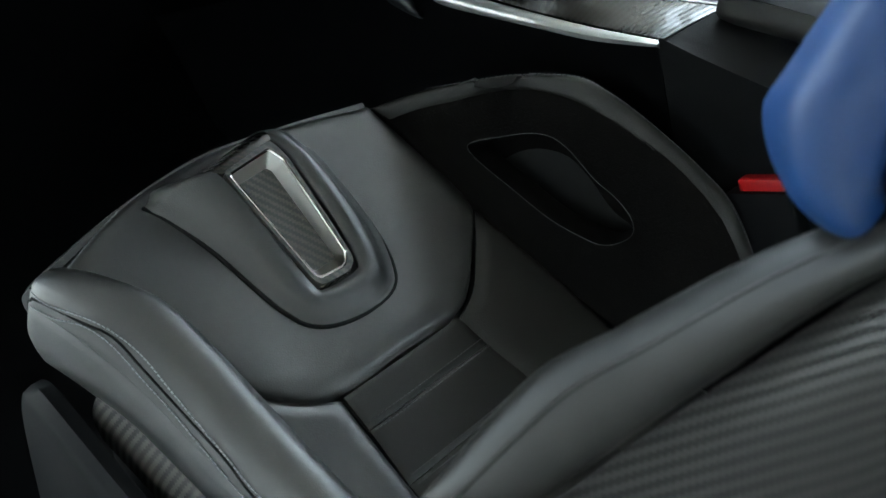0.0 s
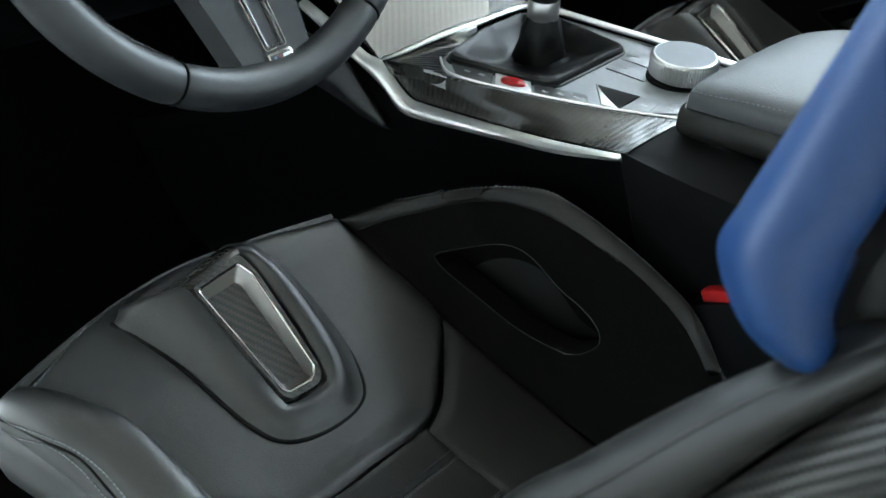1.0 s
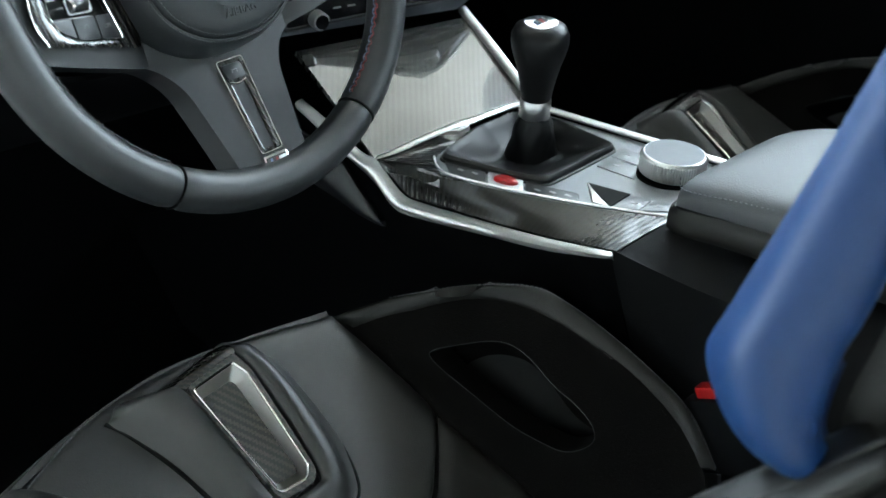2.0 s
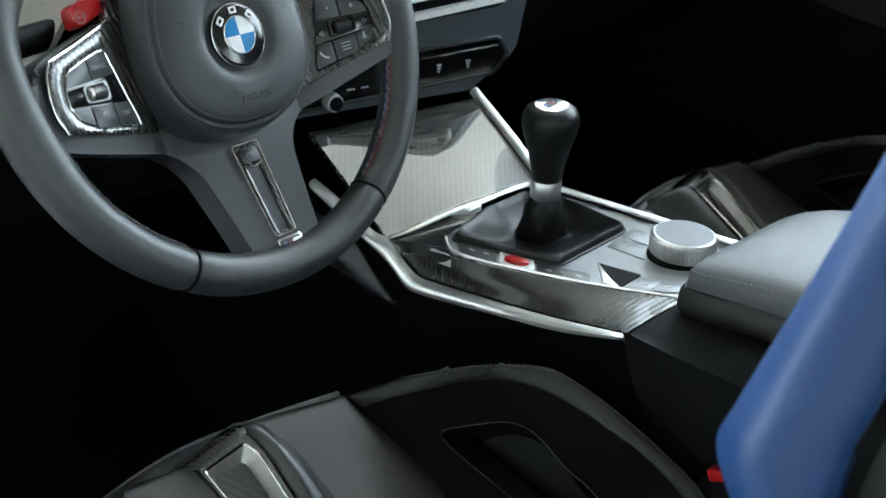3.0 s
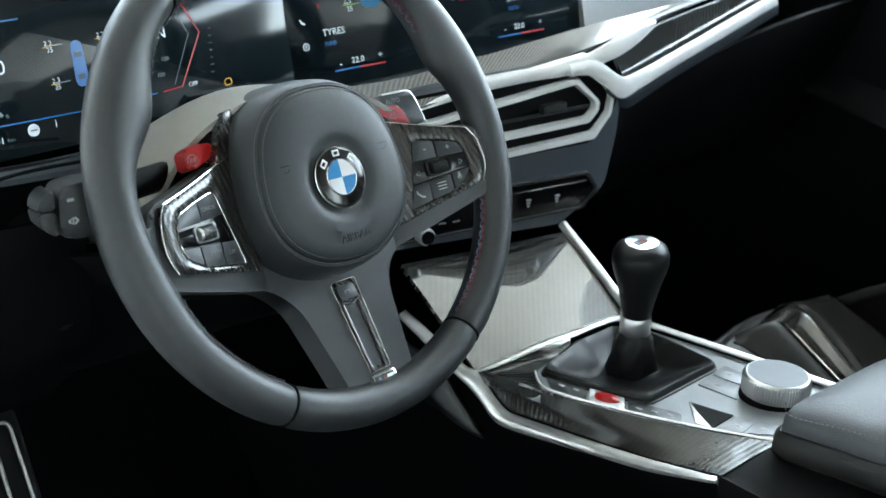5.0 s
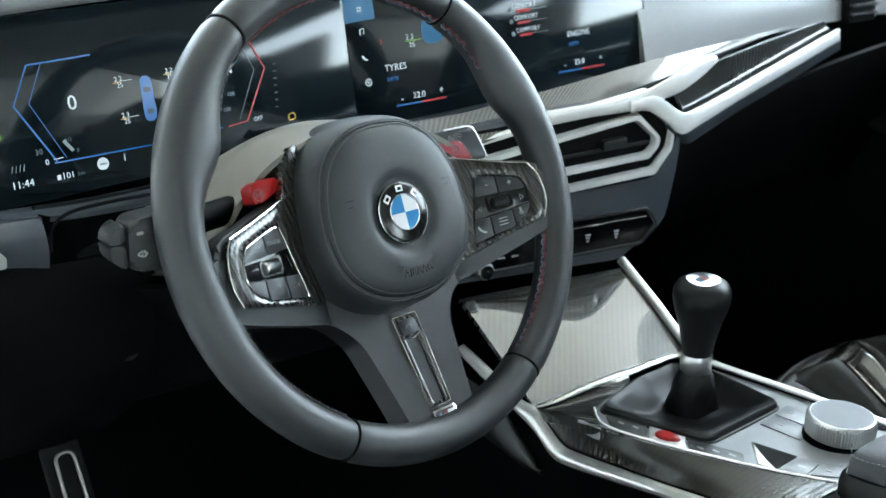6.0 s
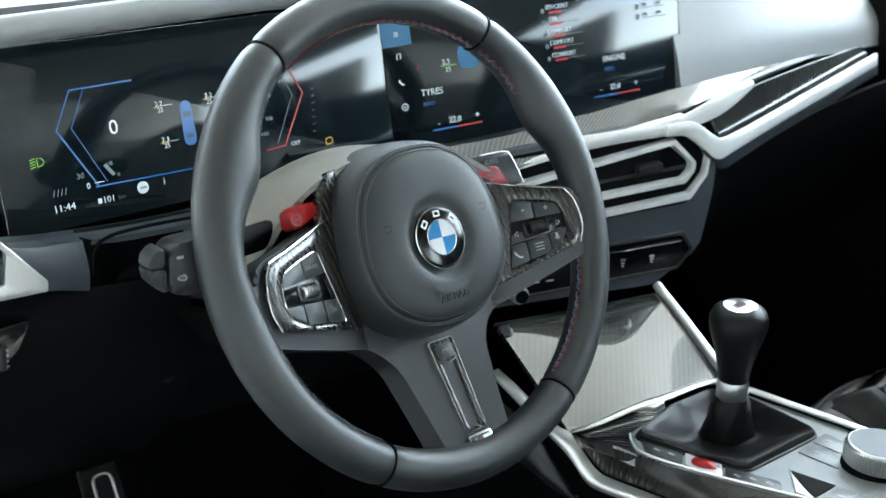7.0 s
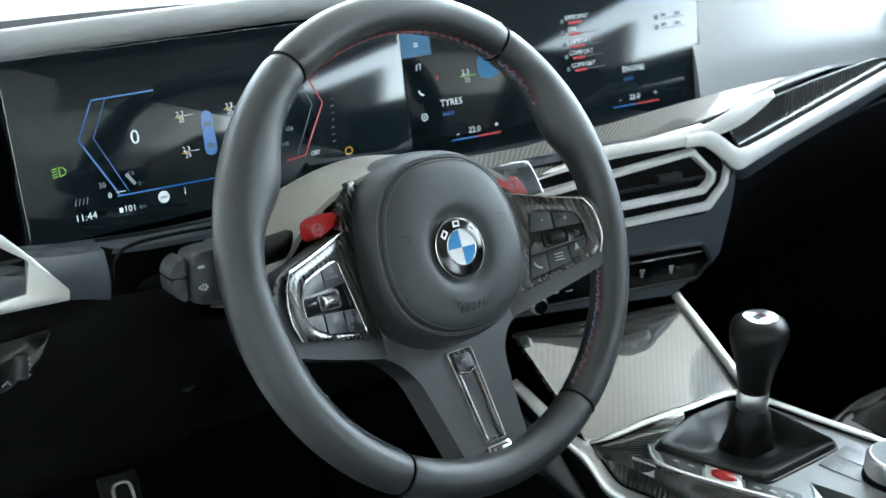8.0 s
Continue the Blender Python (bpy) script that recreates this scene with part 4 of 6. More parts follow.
# far bolster: suede wall with a pass-through, leather rim
def wall_p(u, v):
    """Suede wall: u along it from the front, v from its foot to its rim."""
    foot = curve([(0.079, -0.06, 0.327), (0.0935, -0.15, 0.281), (0.124, -0.29, 0.219), (0.15, -0.40, 0.19)], 41)
    rim = curve([(0.083, -0.064, 0.336), (0.130, -0.135, 0.366), (0.1425, -0.187, 0.3835), (0.151, -0.272, 0.3745), (0.157, -0.332, 0.346), (0.16, -0.365, 0.309)], 41)
    k = min(40, max(0, u * 40))
    i = min(39, int(k))
    a, b = foot[i].lerp(foot[i + 1], k - i), rim[i].lerp(rim[i + 1], k - i)
    return a.lerp(b, v)


def suede_wall():
    """The wall with an oval opening, sunk at its lip."""
    bm = bmesh.new()
    nu, nv = 81, 41
    hole = smooth2([(0.236, 0.43), (0.25, 0.53), (0.325, 0.64), (0.413, 0.73), (0.475, 0.73), (0.556, 0.66), (0.619, 0.64), (0.663, 0.60), (0.677, 0.54), (0.663, 0.47), (0.625, 0.38), (0.575, 0.33), (0.456, 0.29), (0.306, 0.34)], 84)
    cx, cy = 0.462, 0.50
    inner = [(x, y) for x, y in hole]
    rings = []
    for s in range(9):
        t = s / 8
        ring = []
        for x, y in inner:
            dx, dy = x - cx, y - cy
            f = min(((1 - cx) / dx) if dx > 1e-6 else 1e9, (-cx / dx) if dx < -1e-6 else 1e9, ((1 - cy) / dy) if dy > 1e-6 else 1e9, (-cy / dy) if dy < -1e-6 else 1e9)
            w = t**1.2
            ring.append(bm.verts.new(wall_p(x + (cx + dx * f - x) * w, y + (cy + dy * f - y) * w)))
        rings.append(ring)
    lip = []
    for (x, y), v in zip(inner, rings[0]):
        p = wall_p(cx + (x - cx) * 0.94, cy + (y - cy) * 0.94) + Vector((0.026, 0.004, -0.006))
        lip.append(bm.verts.new(p))
    deep = [bm.verts.new(v.co + Vector((0.022, -0.01, -0.085))) for v in lip]
    rings = [deep, lip, *rings]
    n = len(inner)
    bm.faces.new(deep)
    for a, b in zip(rings, rings[1:]):
        for k in range(n):
            bm.faces.new((a[k], a[(k + 1) % n], b[(k + 1) % n], b[k]))
    bmesh.ops.recalc_face_normals(bm, faces=bm.faces)
    return bm, inner


wall_bm, hole_line = suede_wall()
side = part("suede_side", wall_bm, SUEDE, seat, "black suede side wall with an oval pass-through")
part("opening_edge", tube([wall_p(x, y) + Vector((-0.0005, 0, 0.0005)) for x, y in hole_line], 0.0004, 6, closed=True), GREY_PLASTIC, side)
OUT = [(0.068, -0.042, 0.327), (0.1068, -0.0867, 0.3545), (0.135, -0.1452, 0.3815), (0.1539, -0.1961, 0.3965), (0.160, -0.2259, 0.3935), (0.1635, -0.2645, 0.383), (0.168, -0.3072, 0.365), (0.172, -0.339, 0.345), (0.178, -0.37, 0.30)]
INN = [(0.0815, -0.0672, 0.3269), (0.1116, -0.1081, 0.351), (0.1344, -0.1471, 0.3703), (0.1425, -0.19, 0.3815), (0.1464, -0.2217, 0.3821), (0.1506, -0.2738, 0.3706), (0.1548, -0.3154, 0.3524), (0.1566, -0.3384, 0.3333), (0.1573, -0.3561, 0.3087)]
part("bolster_rim", sheet([OUT, [tuple((Vector(a) + Vector(b)) / 2 + Vector((0.001, 0, 0.004))) for a, b in zip(OUT, INN)], INN], 60, 10, puff=0.002, edge=0.5, skirt=0.01), LEATHER_SOFT, seat)
part("stitching", stitches([Vector(p) + Vector((-0.0035, 0, 0.0024)) for p in OUT[1:]], (0, 0, 1), 0.004, 0.0004, 0.6, 0.0), DARK_THREAD, seat)
part("bolster_outside", sheet([OUT, [(x + 0.012, y + 0.002, z - 0.04) for x, y, z in OUT], [(min(x + 0.008, 0.19), y, 0.16) for x, y, z in OUT]], 50, 16, skirt=0.003, up=(1, 0.4, 0)), LEATHER, seat)

# near bolster
NB = [
    [(-0.207, -0.068, 0.320), (-0.192, -0.100, 0.314), (-0.178, -0.135, 0.297), (-0.172, -0.175, 0.272), (-0.168, -0.235, 0.245), (-0.168, -0.31, 0.215), (-0.17, -0.40, 0.19)],
    [(-0.221, -0.057, 0.331), (-0.204, -0.098, 0.334), (-0.188, -0.131, 0.327), (-0.181, -0.175, 0.312), (-0.178, -0.235, 0.294), (-0.178, -0.31, 0.28), (-0.182, -0.40, 0.28)],
    [(-0.236, -0.056, 0.327), (-0.223, -0.104, 0.328), (-0.210, -0.145, 0.320), (-0.205, -0.19, 0.308), (-0.202, -0.25, 0.296), (-0.202, -0.31, 0.288), (-0.205, -0.40, 0.29)],
    [(-0.244, -0.058, 0.313), (-0.237, -0.105, 0.311), (-0.228, -0.15, 0.300), (-0.224, -0.195, 0.288), (-0.222, -0.25, 0.277), (-0.222, -0.31, 0.27), (-0.225, -0.40, 0.272)],
]
part("near_bolster", sheet(NB, 60, 30, puff=0.004, edge=0.3, skirt=0.006, up=(-0.4, 0, 1)), LEATHER, seat)
NC = [NB[3], [(x - 0.003, y + 0.004, z - 0.028 - 0.0 * k) for k, (x, y, z) in enumerate(NB[3])], [(x + 0.004, y + 0.004, z - 0.058 + 0.002 * k) for k, (x, y, z) in enumerate(NB[3])]]
part("bolster_outside", sheet(NC, 60, 16, puff=0.003, edge=0.3, skirt=0.006, up=(-1, 0, 0)), LEATHER, seat)
SEAM_A = [(-0.2400, -0.0590, 0.3225), (-0.2398, -0.0759, 0.3230), (-0.2297, -0.1089, 0.3263), (-0.2224, -0.1299, 0.3235), (-0.2176, -0.1534, 0.3168), (-0.2169, -0.1816, 0.3066), (-0.2168, -0.2103, 0.2979), (-0.217, -0.2388, 0.2902), (-0.2177, -0.267, 0.2836), (-0.218, -0.33, 0.276)]
SEAM_B = [(-0.2436, -0.0620, 0.3125), (-0.2400, -0.0860, 0.3165), (-0.2320, -0.1113, 0.3216), (-0.2262, -0.134, 0.3160), (-0.2238, -0.1601, 0.3053), (-0.2222, -0.1874, 0.2966), (-0.2219, -0.2158, 0.2878), (-0.2219, -0.2606, 0.2762), (-0.222, -0.33, 0.268)]
for seam in (SEAM_A, SEAM_B):
    part("stitching", stitches(seam, (-0.6, 0, 0.8), 0.0036, 0.0005, 0.62, 0.0006), WHITE_THREAD, seat)
part("piping", tube(curve([(-0.2425, -0.0605, 0.3175), (-0.2417, -0.0644, 0.3205), (-0.2310, -0.1103, 0.3229), (-0.2235, -0.1311, 0.3205), (-0.2208, -0.157, 0.3103), (-0.2192, -0.1842, 0.3015), (-0.2183, -0.212, 0.2941), (-0.2178, -0.2396, 0.2878), (-0.2192, -0.2686, 0.2798), (-0.2195, -0.33, 0.272)], 60), 0.0011, 8), RUBBER, seat)
part("shell", sheet([[(-0.232, -0.115, 0.268), (-0.228, -0.2, 0.257), (-0.226, -0.28, 0.25), (-0.226, -0.40, 0.25)], [(-0.240, -0.112, 0.245), (-0.236, -0.2, 0.230), (-0.234, -0.28, 0.222), (-0.234, -0.40, 0.22)], [(-0.236, -0.110, 0.215), (-0.232, -0.2, 0.195), (-0.232, -0.28, 0.18), (-0.232, -0.40, 0.18)]], 40, 14, skirt=0.005, up=(-1, 0, 0.3)), CARBON_MATT, seat, "matt carbon fibre seat shell")
cover = part("side_cover", sheet([[(-0.244, -0.050, 0.236), (-0.248, -0.080, 0.254), (-0.250, -0.13, 0.250), (-0.250, -0.2, 0.235), (-0.25, -0.36, 0.222)], [(-0.262, -0.047, 0.220), (-0.265, -0.080, 0.236), (-0.267, -0.13, 0.231), (-0.267, -0.2, 0.217), (-0.267, -0.36, 0.204)], [(-0.262, -0.030, 0.08), (-0.266, -0.075, 0.07), (-0.270, -0.13, 0.07), (-0.270, -0.2, 0.07), (-0.27, -0.36, 0.07)]], 40, 20, skirt=0.01, up=(-1, 0, 0.4)), PLASTIC, seat)
part("cushion_base", block(-0.215, 0.155, -0.40, -0.07, 0.06, 0.185, 0.01), RUBBER, seat)

# backrest, seen over its near edge
BR = [
    [(-0.2141, -0.4001, 0.3908), (-0.1584, -0.4175, 0.4522), (-0.1292, -0.4435, 0.4846), (-0.101, -0.4779, 0.5266), (-0.0802, -0.5061, 0.5553), (-0.068, -0.532, 0.586)],
    [(-0.2158, -0.413, 0.4019), (-0.1655, -0.4316, 0.4595), (-0.1376, -0.4568, 0.4914), (-0.1116, -0.4892, 0.5326), (-0.0911, -0.517, 0.5615), (-0.080, -0.542, 0.591)],
    [(-0.2078, -0.4359, 0.414), (-0.1649, -0.4638, 0.4638), (-0.1403, -0.4853, 0.4964), (-0.1192, -0.5119, 0.5369), (-0.1045, -0.534, 0.5668), (-0.093, -0.554, 0.594)],
    [(-0.1887, -0.4536, 0.4178), (-0.1435, -0.4886, 0.4775), (-0.1258, -0.5071, 0.5085), (-0.112, -0.525, 0.5397), (-0.1016, -0.543, 0.5665), (-0.092, -0.560, 0.591)],
]
part("backrest_bolster", sheet(BR, 50, 24, puff=0.003, edge=0.4, skirt=0.004, up=(-0.8, -0.4, 0.5)), LEATHER_SOFT, seat)
part("bolster_inside", sheet([BR[0], [(x + 0.02, y + 0.008, z - 0.02) for x, y, z in BR[0]], [(x + 0.06, y - 0.02, z - 0.03) for x, y, z in BR[0]]], 40, 12, skirt=0.003, up=(0.4, 1, 0.4)), LEATHER, seat)
part("piping", tube(curve([tuple(Vector(a).lerp(Vector(b), 0.35) + Vector((-0.002, -0.001, 0.003))) for a, b in zip(BR[1], BR[2])], 40), 0.0016, 8), LEATHER_SOFT, seat)
SH = [
    [(-0.178, -0.4541, 0.409), (-0.1366, -0.4884, 0.4707), (-0.1186, -0.5071, 0.502), (-0.1046, -0.5254, 0.5334), (-0.0958, -0.5421, 0.5605), (-0.086, -0.558, 0.585)],
    [(-0.1687, -0.5062, 0.4043), (-0.1409, -0.5295, 0.4576), (-0.129, -0.5432, 0.4921), (-0.1194, -0.5549, 0.5207), (-0.1126, -0.5661, 0.5488), (-0.1055, -0.577, 0.5716)],
    [(-0.1557, -0.5626, 0.3864), (-0.1323, -0.5759, 0.4401), (-0.1242, -0.5794, 0.4738), (-0.1152, -0.5823, 0.5037), (-0.1083, -0.5923, 0.5321), (-0.1001, -0.6012, 0.5568)],
    [(-0.12, -0.60, 0.36), (-0.10, -0.61, 0.41), (-0.09, -0.613, 0.445), (-0.08, -0.616, 0.475), (-0.07, -0.622, 0.505), (-0.06, -0.63, 0.53)],
]
part("backrest_shell", sheet(SH, 40, 30, skirt=0.006, up=(-1, -0.5, 0)), SHELL, seat, "matt carbon fibre backrest shell")
part("shoulder_wing", sheet([
    [(-0.0728, -0.5268, 0.5499), (-0.0828, -0.5087, 0.5533), (-0.0887, -0.4861, 0.5654), (-0.0811, -0.4634, 0.5885), (-0.0719, -0.4651, 0.61), (-0.0468, -0.4737, 0.6571), (-0.0276, -0.483, 0.7052), (-0.0182, -0.4907, 0.7418)],
    [(-0.0836, -0.5327, 0.5588), (-0.0984, -0.5199, 0.5703), (-0.1051, -0.5048, 0.5856), (-0.1025, -0.4919, 0.6137), (-0.091, -0.4915, 0.6311), (-0.0705, -0.4968, 0.6743), (-0.0542, -0.5043, 0.7187), (-0.0467, -0.5104, 0.7524)],
    [(-0.0772, -0.5319, 0.5589), (-0.0857, -0.5229, 0.5766), (-0.0859, -0.5166, 0.5877), (-0.0803, -0.5144, 0.6147), (-0.0725, -0.5172, 0.6353), (-0.0547, -0.5203, 0.6781), (-0.0415, -0.5237, 0.7214), (-0.0356, -0.5274, 0.7545)],
    [(-0.0608, -0.5263, 0.5486), (-0.066, -0.5176, 0.5621), (-0.0617, -0.5105, 0.5709), (-0.0543, -0.5099, 0.5998), (-0.0418, -0.5115, 0.619), (-0.0269, -0.5159, 0.6667), (-0.0129, -0.5193, 0.7126), (-0.0065, -0.523, 0.7476)],
], 50, 30, puff=0.003, edge=0.3, skirt=0.004, up=(-1, -0.2, 0.3)), BLUE, seat, "bright blue leather shoulder wing")
part("wing_back", sheet([
    [(-0.068, -0.528, 0.560), (-0.072, -0.524, 0.590), (-0.062, -0.528, 0.63), (-0.045, -0.532, 0.68), (-0.025, -0.54, 0.745)],
    [(-0.062, -0.552, 0.575), (-0.06, -0.556, 0.605), (-0.05, -0.562, 0.645), (-0.034, -0.566, 0.69), (-0.014, -0.57, 0.75)],
    [(-0.03, -0.58, 0.575), (-0.025, -0.588, 0.605), (-0.015, -0.594, 0.645), (0.0, -0.598, 0.69), (0.02, -0.60, 0.75)],
], 30, 16, puff=0.003, skirt=0.003, up=(-1, -0.4, 0)), LEATHER_SOFT, seat)

buckle = thing("seat_belt_buckle", "black seat belt buckle with a red release button", "buckle")
part("housing", block(-0.012, 0.012, -0.028, 0.028, -0.06, 0.0, 0.004, at=pose(0.186, -0.353, 0.362, -28, 0, 0)), PLASTIC, buckle)
part("release_button", block(-0.008, 0.008, -0.020, 0.020, -0.01, 0.0045, 0.003, at=pose(0.186, -0.353, 0.367, -28, 0, 0)), RED, buckle)
# ---- centre console ----
console = thing("centre_console", "dark centre console with carbon flank and satin trim", "console")


def top_z(y):
    return 0.4275 - 0.058 * y


SIL = [(0.19, 0.1221, 0.4427), (0.19, 0.093, 0.4352), (0.19, 0.041, 0.4181), (0.19, 0.0182, 0.4166), (0.19, 0.0028, 0.4054), (0.19, -0.0161, 0.3947), (0.19, -0.0374, 0.3952), (0.19, -0.1223, 0.4089), (0.19, -0.1808, 0.4198), (0.19, -0.2432, 0.4342)]
LOW = [(0.184, 0.1233, 0.435), (0.184, 0.090, 0.4232), (0.184, 0.0457, 0.4076), (0.184, 0.024, 0.4005), (0.184, 0.0071, 0.392), (0.185, -0.0063, 0.3814), (0.186, -0.0282, 0.3793), (0.186, -0.1267, 0.3988), (0.186, -0.185, 0.4113), (0.187, -0.2425, 0.4295)]
part("silver_trim", sheet([SIL, [tuple((Vector(a) + Vector(b)) / 2 + Vector((-0.004, 0, 0.001))) for a, b in zip(SIL, LOW)], LOW], 70, 8, puff=0.0015, edge=0.5, skirt=0.006, up=(-1, 0, 0.3)), SATIN, console, "satin aluminium trim strip")
UPR = [(0.190, 0.0182, 0.4172), (0.1862, -0.030, 0.4262), (0.1867, -0.0626, 0.4310), (0.1980, -0.104, 0.4335), (0.2236, -0.1818, 0.4381), (0.2562, -0.2509, 0.4422)]
SIL2 = [(0.1915, 0.016, 0.4156), (0.192, -0.0161, 0.3955), (0.192, -0.0374, 0.3960), (0.192, -0.1223, 0.4097), (0.192, -0.1808, 0.4206), (0.192, -0.2432, 0.4350)]
part("carbon_flank", sheet([UPR, [tuple((Vector(a) + Vector(b)) / 2 + Vector((-0.002, 0, 0.001))) for a, b in zip(UPR, SIL2)], SIL2], 60, 14, skirt=0.004, up=(-1, 0, 0.5)), CARBON_FINE, console, "glossy carbon fibre flank")
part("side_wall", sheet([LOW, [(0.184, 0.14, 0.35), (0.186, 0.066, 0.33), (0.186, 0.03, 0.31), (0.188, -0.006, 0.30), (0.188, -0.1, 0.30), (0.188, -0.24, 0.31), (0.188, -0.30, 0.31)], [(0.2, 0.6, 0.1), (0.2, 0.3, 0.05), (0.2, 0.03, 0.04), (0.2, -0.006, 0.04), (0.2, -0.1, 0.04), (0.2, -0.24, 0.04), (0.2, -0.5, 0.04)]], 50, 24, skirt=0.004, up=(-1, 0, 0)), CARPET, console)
part("knee_pad", sheet([[(0.172, 0.16, 0.425), (0.176, 0.066, 0.412), (0.178, 0.030, 0.386), (0.179, 0.004, 0.366)], [(0.168, 0.16, 0.40), (0.172, 0.066, 0.385), (0.176, 0.034, 0.37), (0.179, 0.0, 0.362)], [(0.182, 0.16, 0.37), (0.184, 0.066, 0.36), (0.185, 0.034, 0.355), (0.186, 0.0, 0.356)]], 30, 14, puff=0.002, skirt=0.004, up=(-1, 0, 0.2)), GREY_PLASTIC, console)
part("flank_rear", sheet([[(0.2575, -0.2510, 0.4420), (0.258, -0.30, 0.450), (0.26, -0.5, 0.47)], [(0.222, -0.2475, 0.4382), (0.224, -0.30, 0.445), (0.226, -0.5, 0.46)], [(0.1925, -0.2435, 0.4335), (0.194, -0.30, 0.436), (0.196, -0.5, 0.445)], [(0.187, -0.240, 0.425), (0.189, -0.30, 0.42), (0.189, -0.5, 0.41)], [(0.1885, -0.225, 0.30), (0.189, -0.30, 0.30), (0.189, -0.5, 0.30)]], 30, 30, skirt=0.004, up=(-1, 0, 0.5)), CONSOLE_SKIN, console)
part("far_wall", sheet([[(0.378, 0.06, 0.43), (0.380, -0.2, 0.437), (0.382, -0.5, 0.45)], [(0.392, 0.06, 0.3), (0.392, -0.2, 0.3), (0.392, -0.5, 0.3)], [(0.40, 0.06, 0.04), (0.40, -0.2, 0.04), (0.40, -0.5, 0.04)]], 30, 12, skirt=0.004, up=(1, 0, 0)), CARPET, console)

PAN = [(0.1875, -0.0626), (0.2140, -0.0300), (0.2780, -0.0150), (0.3420, -0.0110), (0.3620, -0.030), (0.3690, -0.1371), (0.3740, -0.278), (0.2660, -0.278), (0.2556, -0.2509), (0.2234, -0.1818), (0.1978, -0.104)]
WELL = [(0.2100, -0.0365), (0.2215, -0.0900), (0.2320, -0.1405), (0.3400, -0.1385), (0.3505, -0.0600), (0.3400, -0.0160), (0.2760, -0.0170)]


def around(poly, cx, cy, n):
    """Where n even rays from a point inside leave a polygon."""
    out = []
    for k in range(n):
        d = Vector((math.cos(2 * math.pi * k / n), math.sin(2 * math.pi * k / n)))
        best = 0.0
        for (ax, ay), (bx, by) in zip(poly, poly[1:] + poly[:1]):
            ex, ey = bx - ax, by - ay
            det = d.x * ey - d.y * ex
            if abs(det) < 1e-12:
                continue
            r, w = ((ax - cx) * ey - (ay - cy) * ex) / det, ((ax - cx) * d.y - (ay - cy) * d.x) / det
            if 0 <= w <= 1 and r > best:
                best = r
        out.append((cx + d.x * best, cy + d.y * best))
    return out


def panel_lift(x, y):
    return top_z(y)


RIM_OUT, RIM_IN = around(rounded(PAN, 0.006), 0.285, -0.085, 144), around(rounded(WELL, 0.012), 0.285, -0.085, 144)
part("top_panel", ring_plate(RIM_OUT, RIM_IN, -0.012, 0.0, 0.0004, lift=panel_lift), PANEL, console, "satin grey console panel")
part("front_carbon", prism(rounded([(0.1895, 0.0185), (0.2000, 0.0045), (0.2584, 0.0010), (0.2785, -0.0150), (0.2140, -0.0300), (0.1867, -0.0626), (0.1858, -0.030)], 0.002), -0.012, 0.0, 0.0008, lift=lambda x, y: top_z(y) + 0.0012 - 0.42 * max(0, y + 0.005)), CARBON_RIB, console)
LIP = [(0.1900, 0.0185, 0.4190), (0.2000, 0.0055, 0.4265), (0.2400, 0.0010, 0.4312), (0.2584, -0.001, 0.4325), (0.275, -0.0025, 0.433), (0.2886, -0.0034, 0.4325), (0.3480, -0.0060, 0.4325), (0.3625, -0.022, 0.434), (0.3660, -0.0472, 0.4345), (0.3700, -0.1371, 0.4395), (0.3725, -0.223, 0.4445), (0.374, -0.275, 0.447)]
part("silver_lip", tube(curve(LIP, 80), 0.0048, 12, flat=0.6, taper=[0.55 + 0.45 * min(1, k / 16) if k < 22 else 0.9 for k in range(80)]), SATIN, console)
part("lip_tab", prism(rounded([(0.2520, 0.0060), (0.2860, 0.0020), (0.2820, -0.0120), (0.2660, -0.0125)], 0.003), -0.004, 0.0048, 0.002, lift=panel_lift), SATIN, console)
part("silver_lip", tube(curve([(0.2095, -0.0330, 0.4325), (0.1975, -0.0480, 0.4330), (0.1930, -0.0640, 0.4330), (0.2020, -0.104, 0.4345), (0.2270, -0.1805, 0.4390), (0.2590, -0.2500, 0.4425)], 50), 0.0011, 8), SATIN, console)


def console_key(points, mat, high=0.0010):
    return part("console_button", prism(rounded(points, 0.002), -0.002, high, 0.0007, lift=panel_lift), mat, console)


console_key([(0.2130, -0.0420), (0.2208, -0.0840), (0.2030, -0.0985), (0.1965, -0.0640)], BUTTON)
console_key([(0.2215, -0.0860), (0.2295, -0.1180), (0.2100, -0.1345), (0.2040, -0.1010)], LOGO_WHITE, 0.0016)
console_key([(0.2303, -0.1210), (0.2330, -0.1430), (0.2405, -0.1690), (0.2290, -0.1780), (0.2110, -0.1370)], BUTTON)
part("start_button", lathe([(0.0, 0.0), (0.0085, 0.0), (0.0085, 0.002), (0.0072, 0.0035), (0.0, 0.0042)], 32, pose(0.2160, -0.1105, top_z(-0.1105) + 0.0006, 0, 0, 12) @ Matrix.Diagonal((0.82, 1.35, 1, 1))), RED, console, "red drive button")
# Flat black plate laid on the panel for the shade inside a hollow.
part("recess", prism([(0.2632, -0.1609), (0.2693, -0.2004), (0.2378, -0.2017)], 0.0, 0.0010, lift=panel_lift), RUBBER, console)
part("recess_side", prism([(0.2632, -0.1609), (0.2440, -0.1890), (0.2378, -0.2017), (0.2350, -0.1870)], 0.0, 0.0016, 0.0006, lift=panel_lift), SATIN, console)
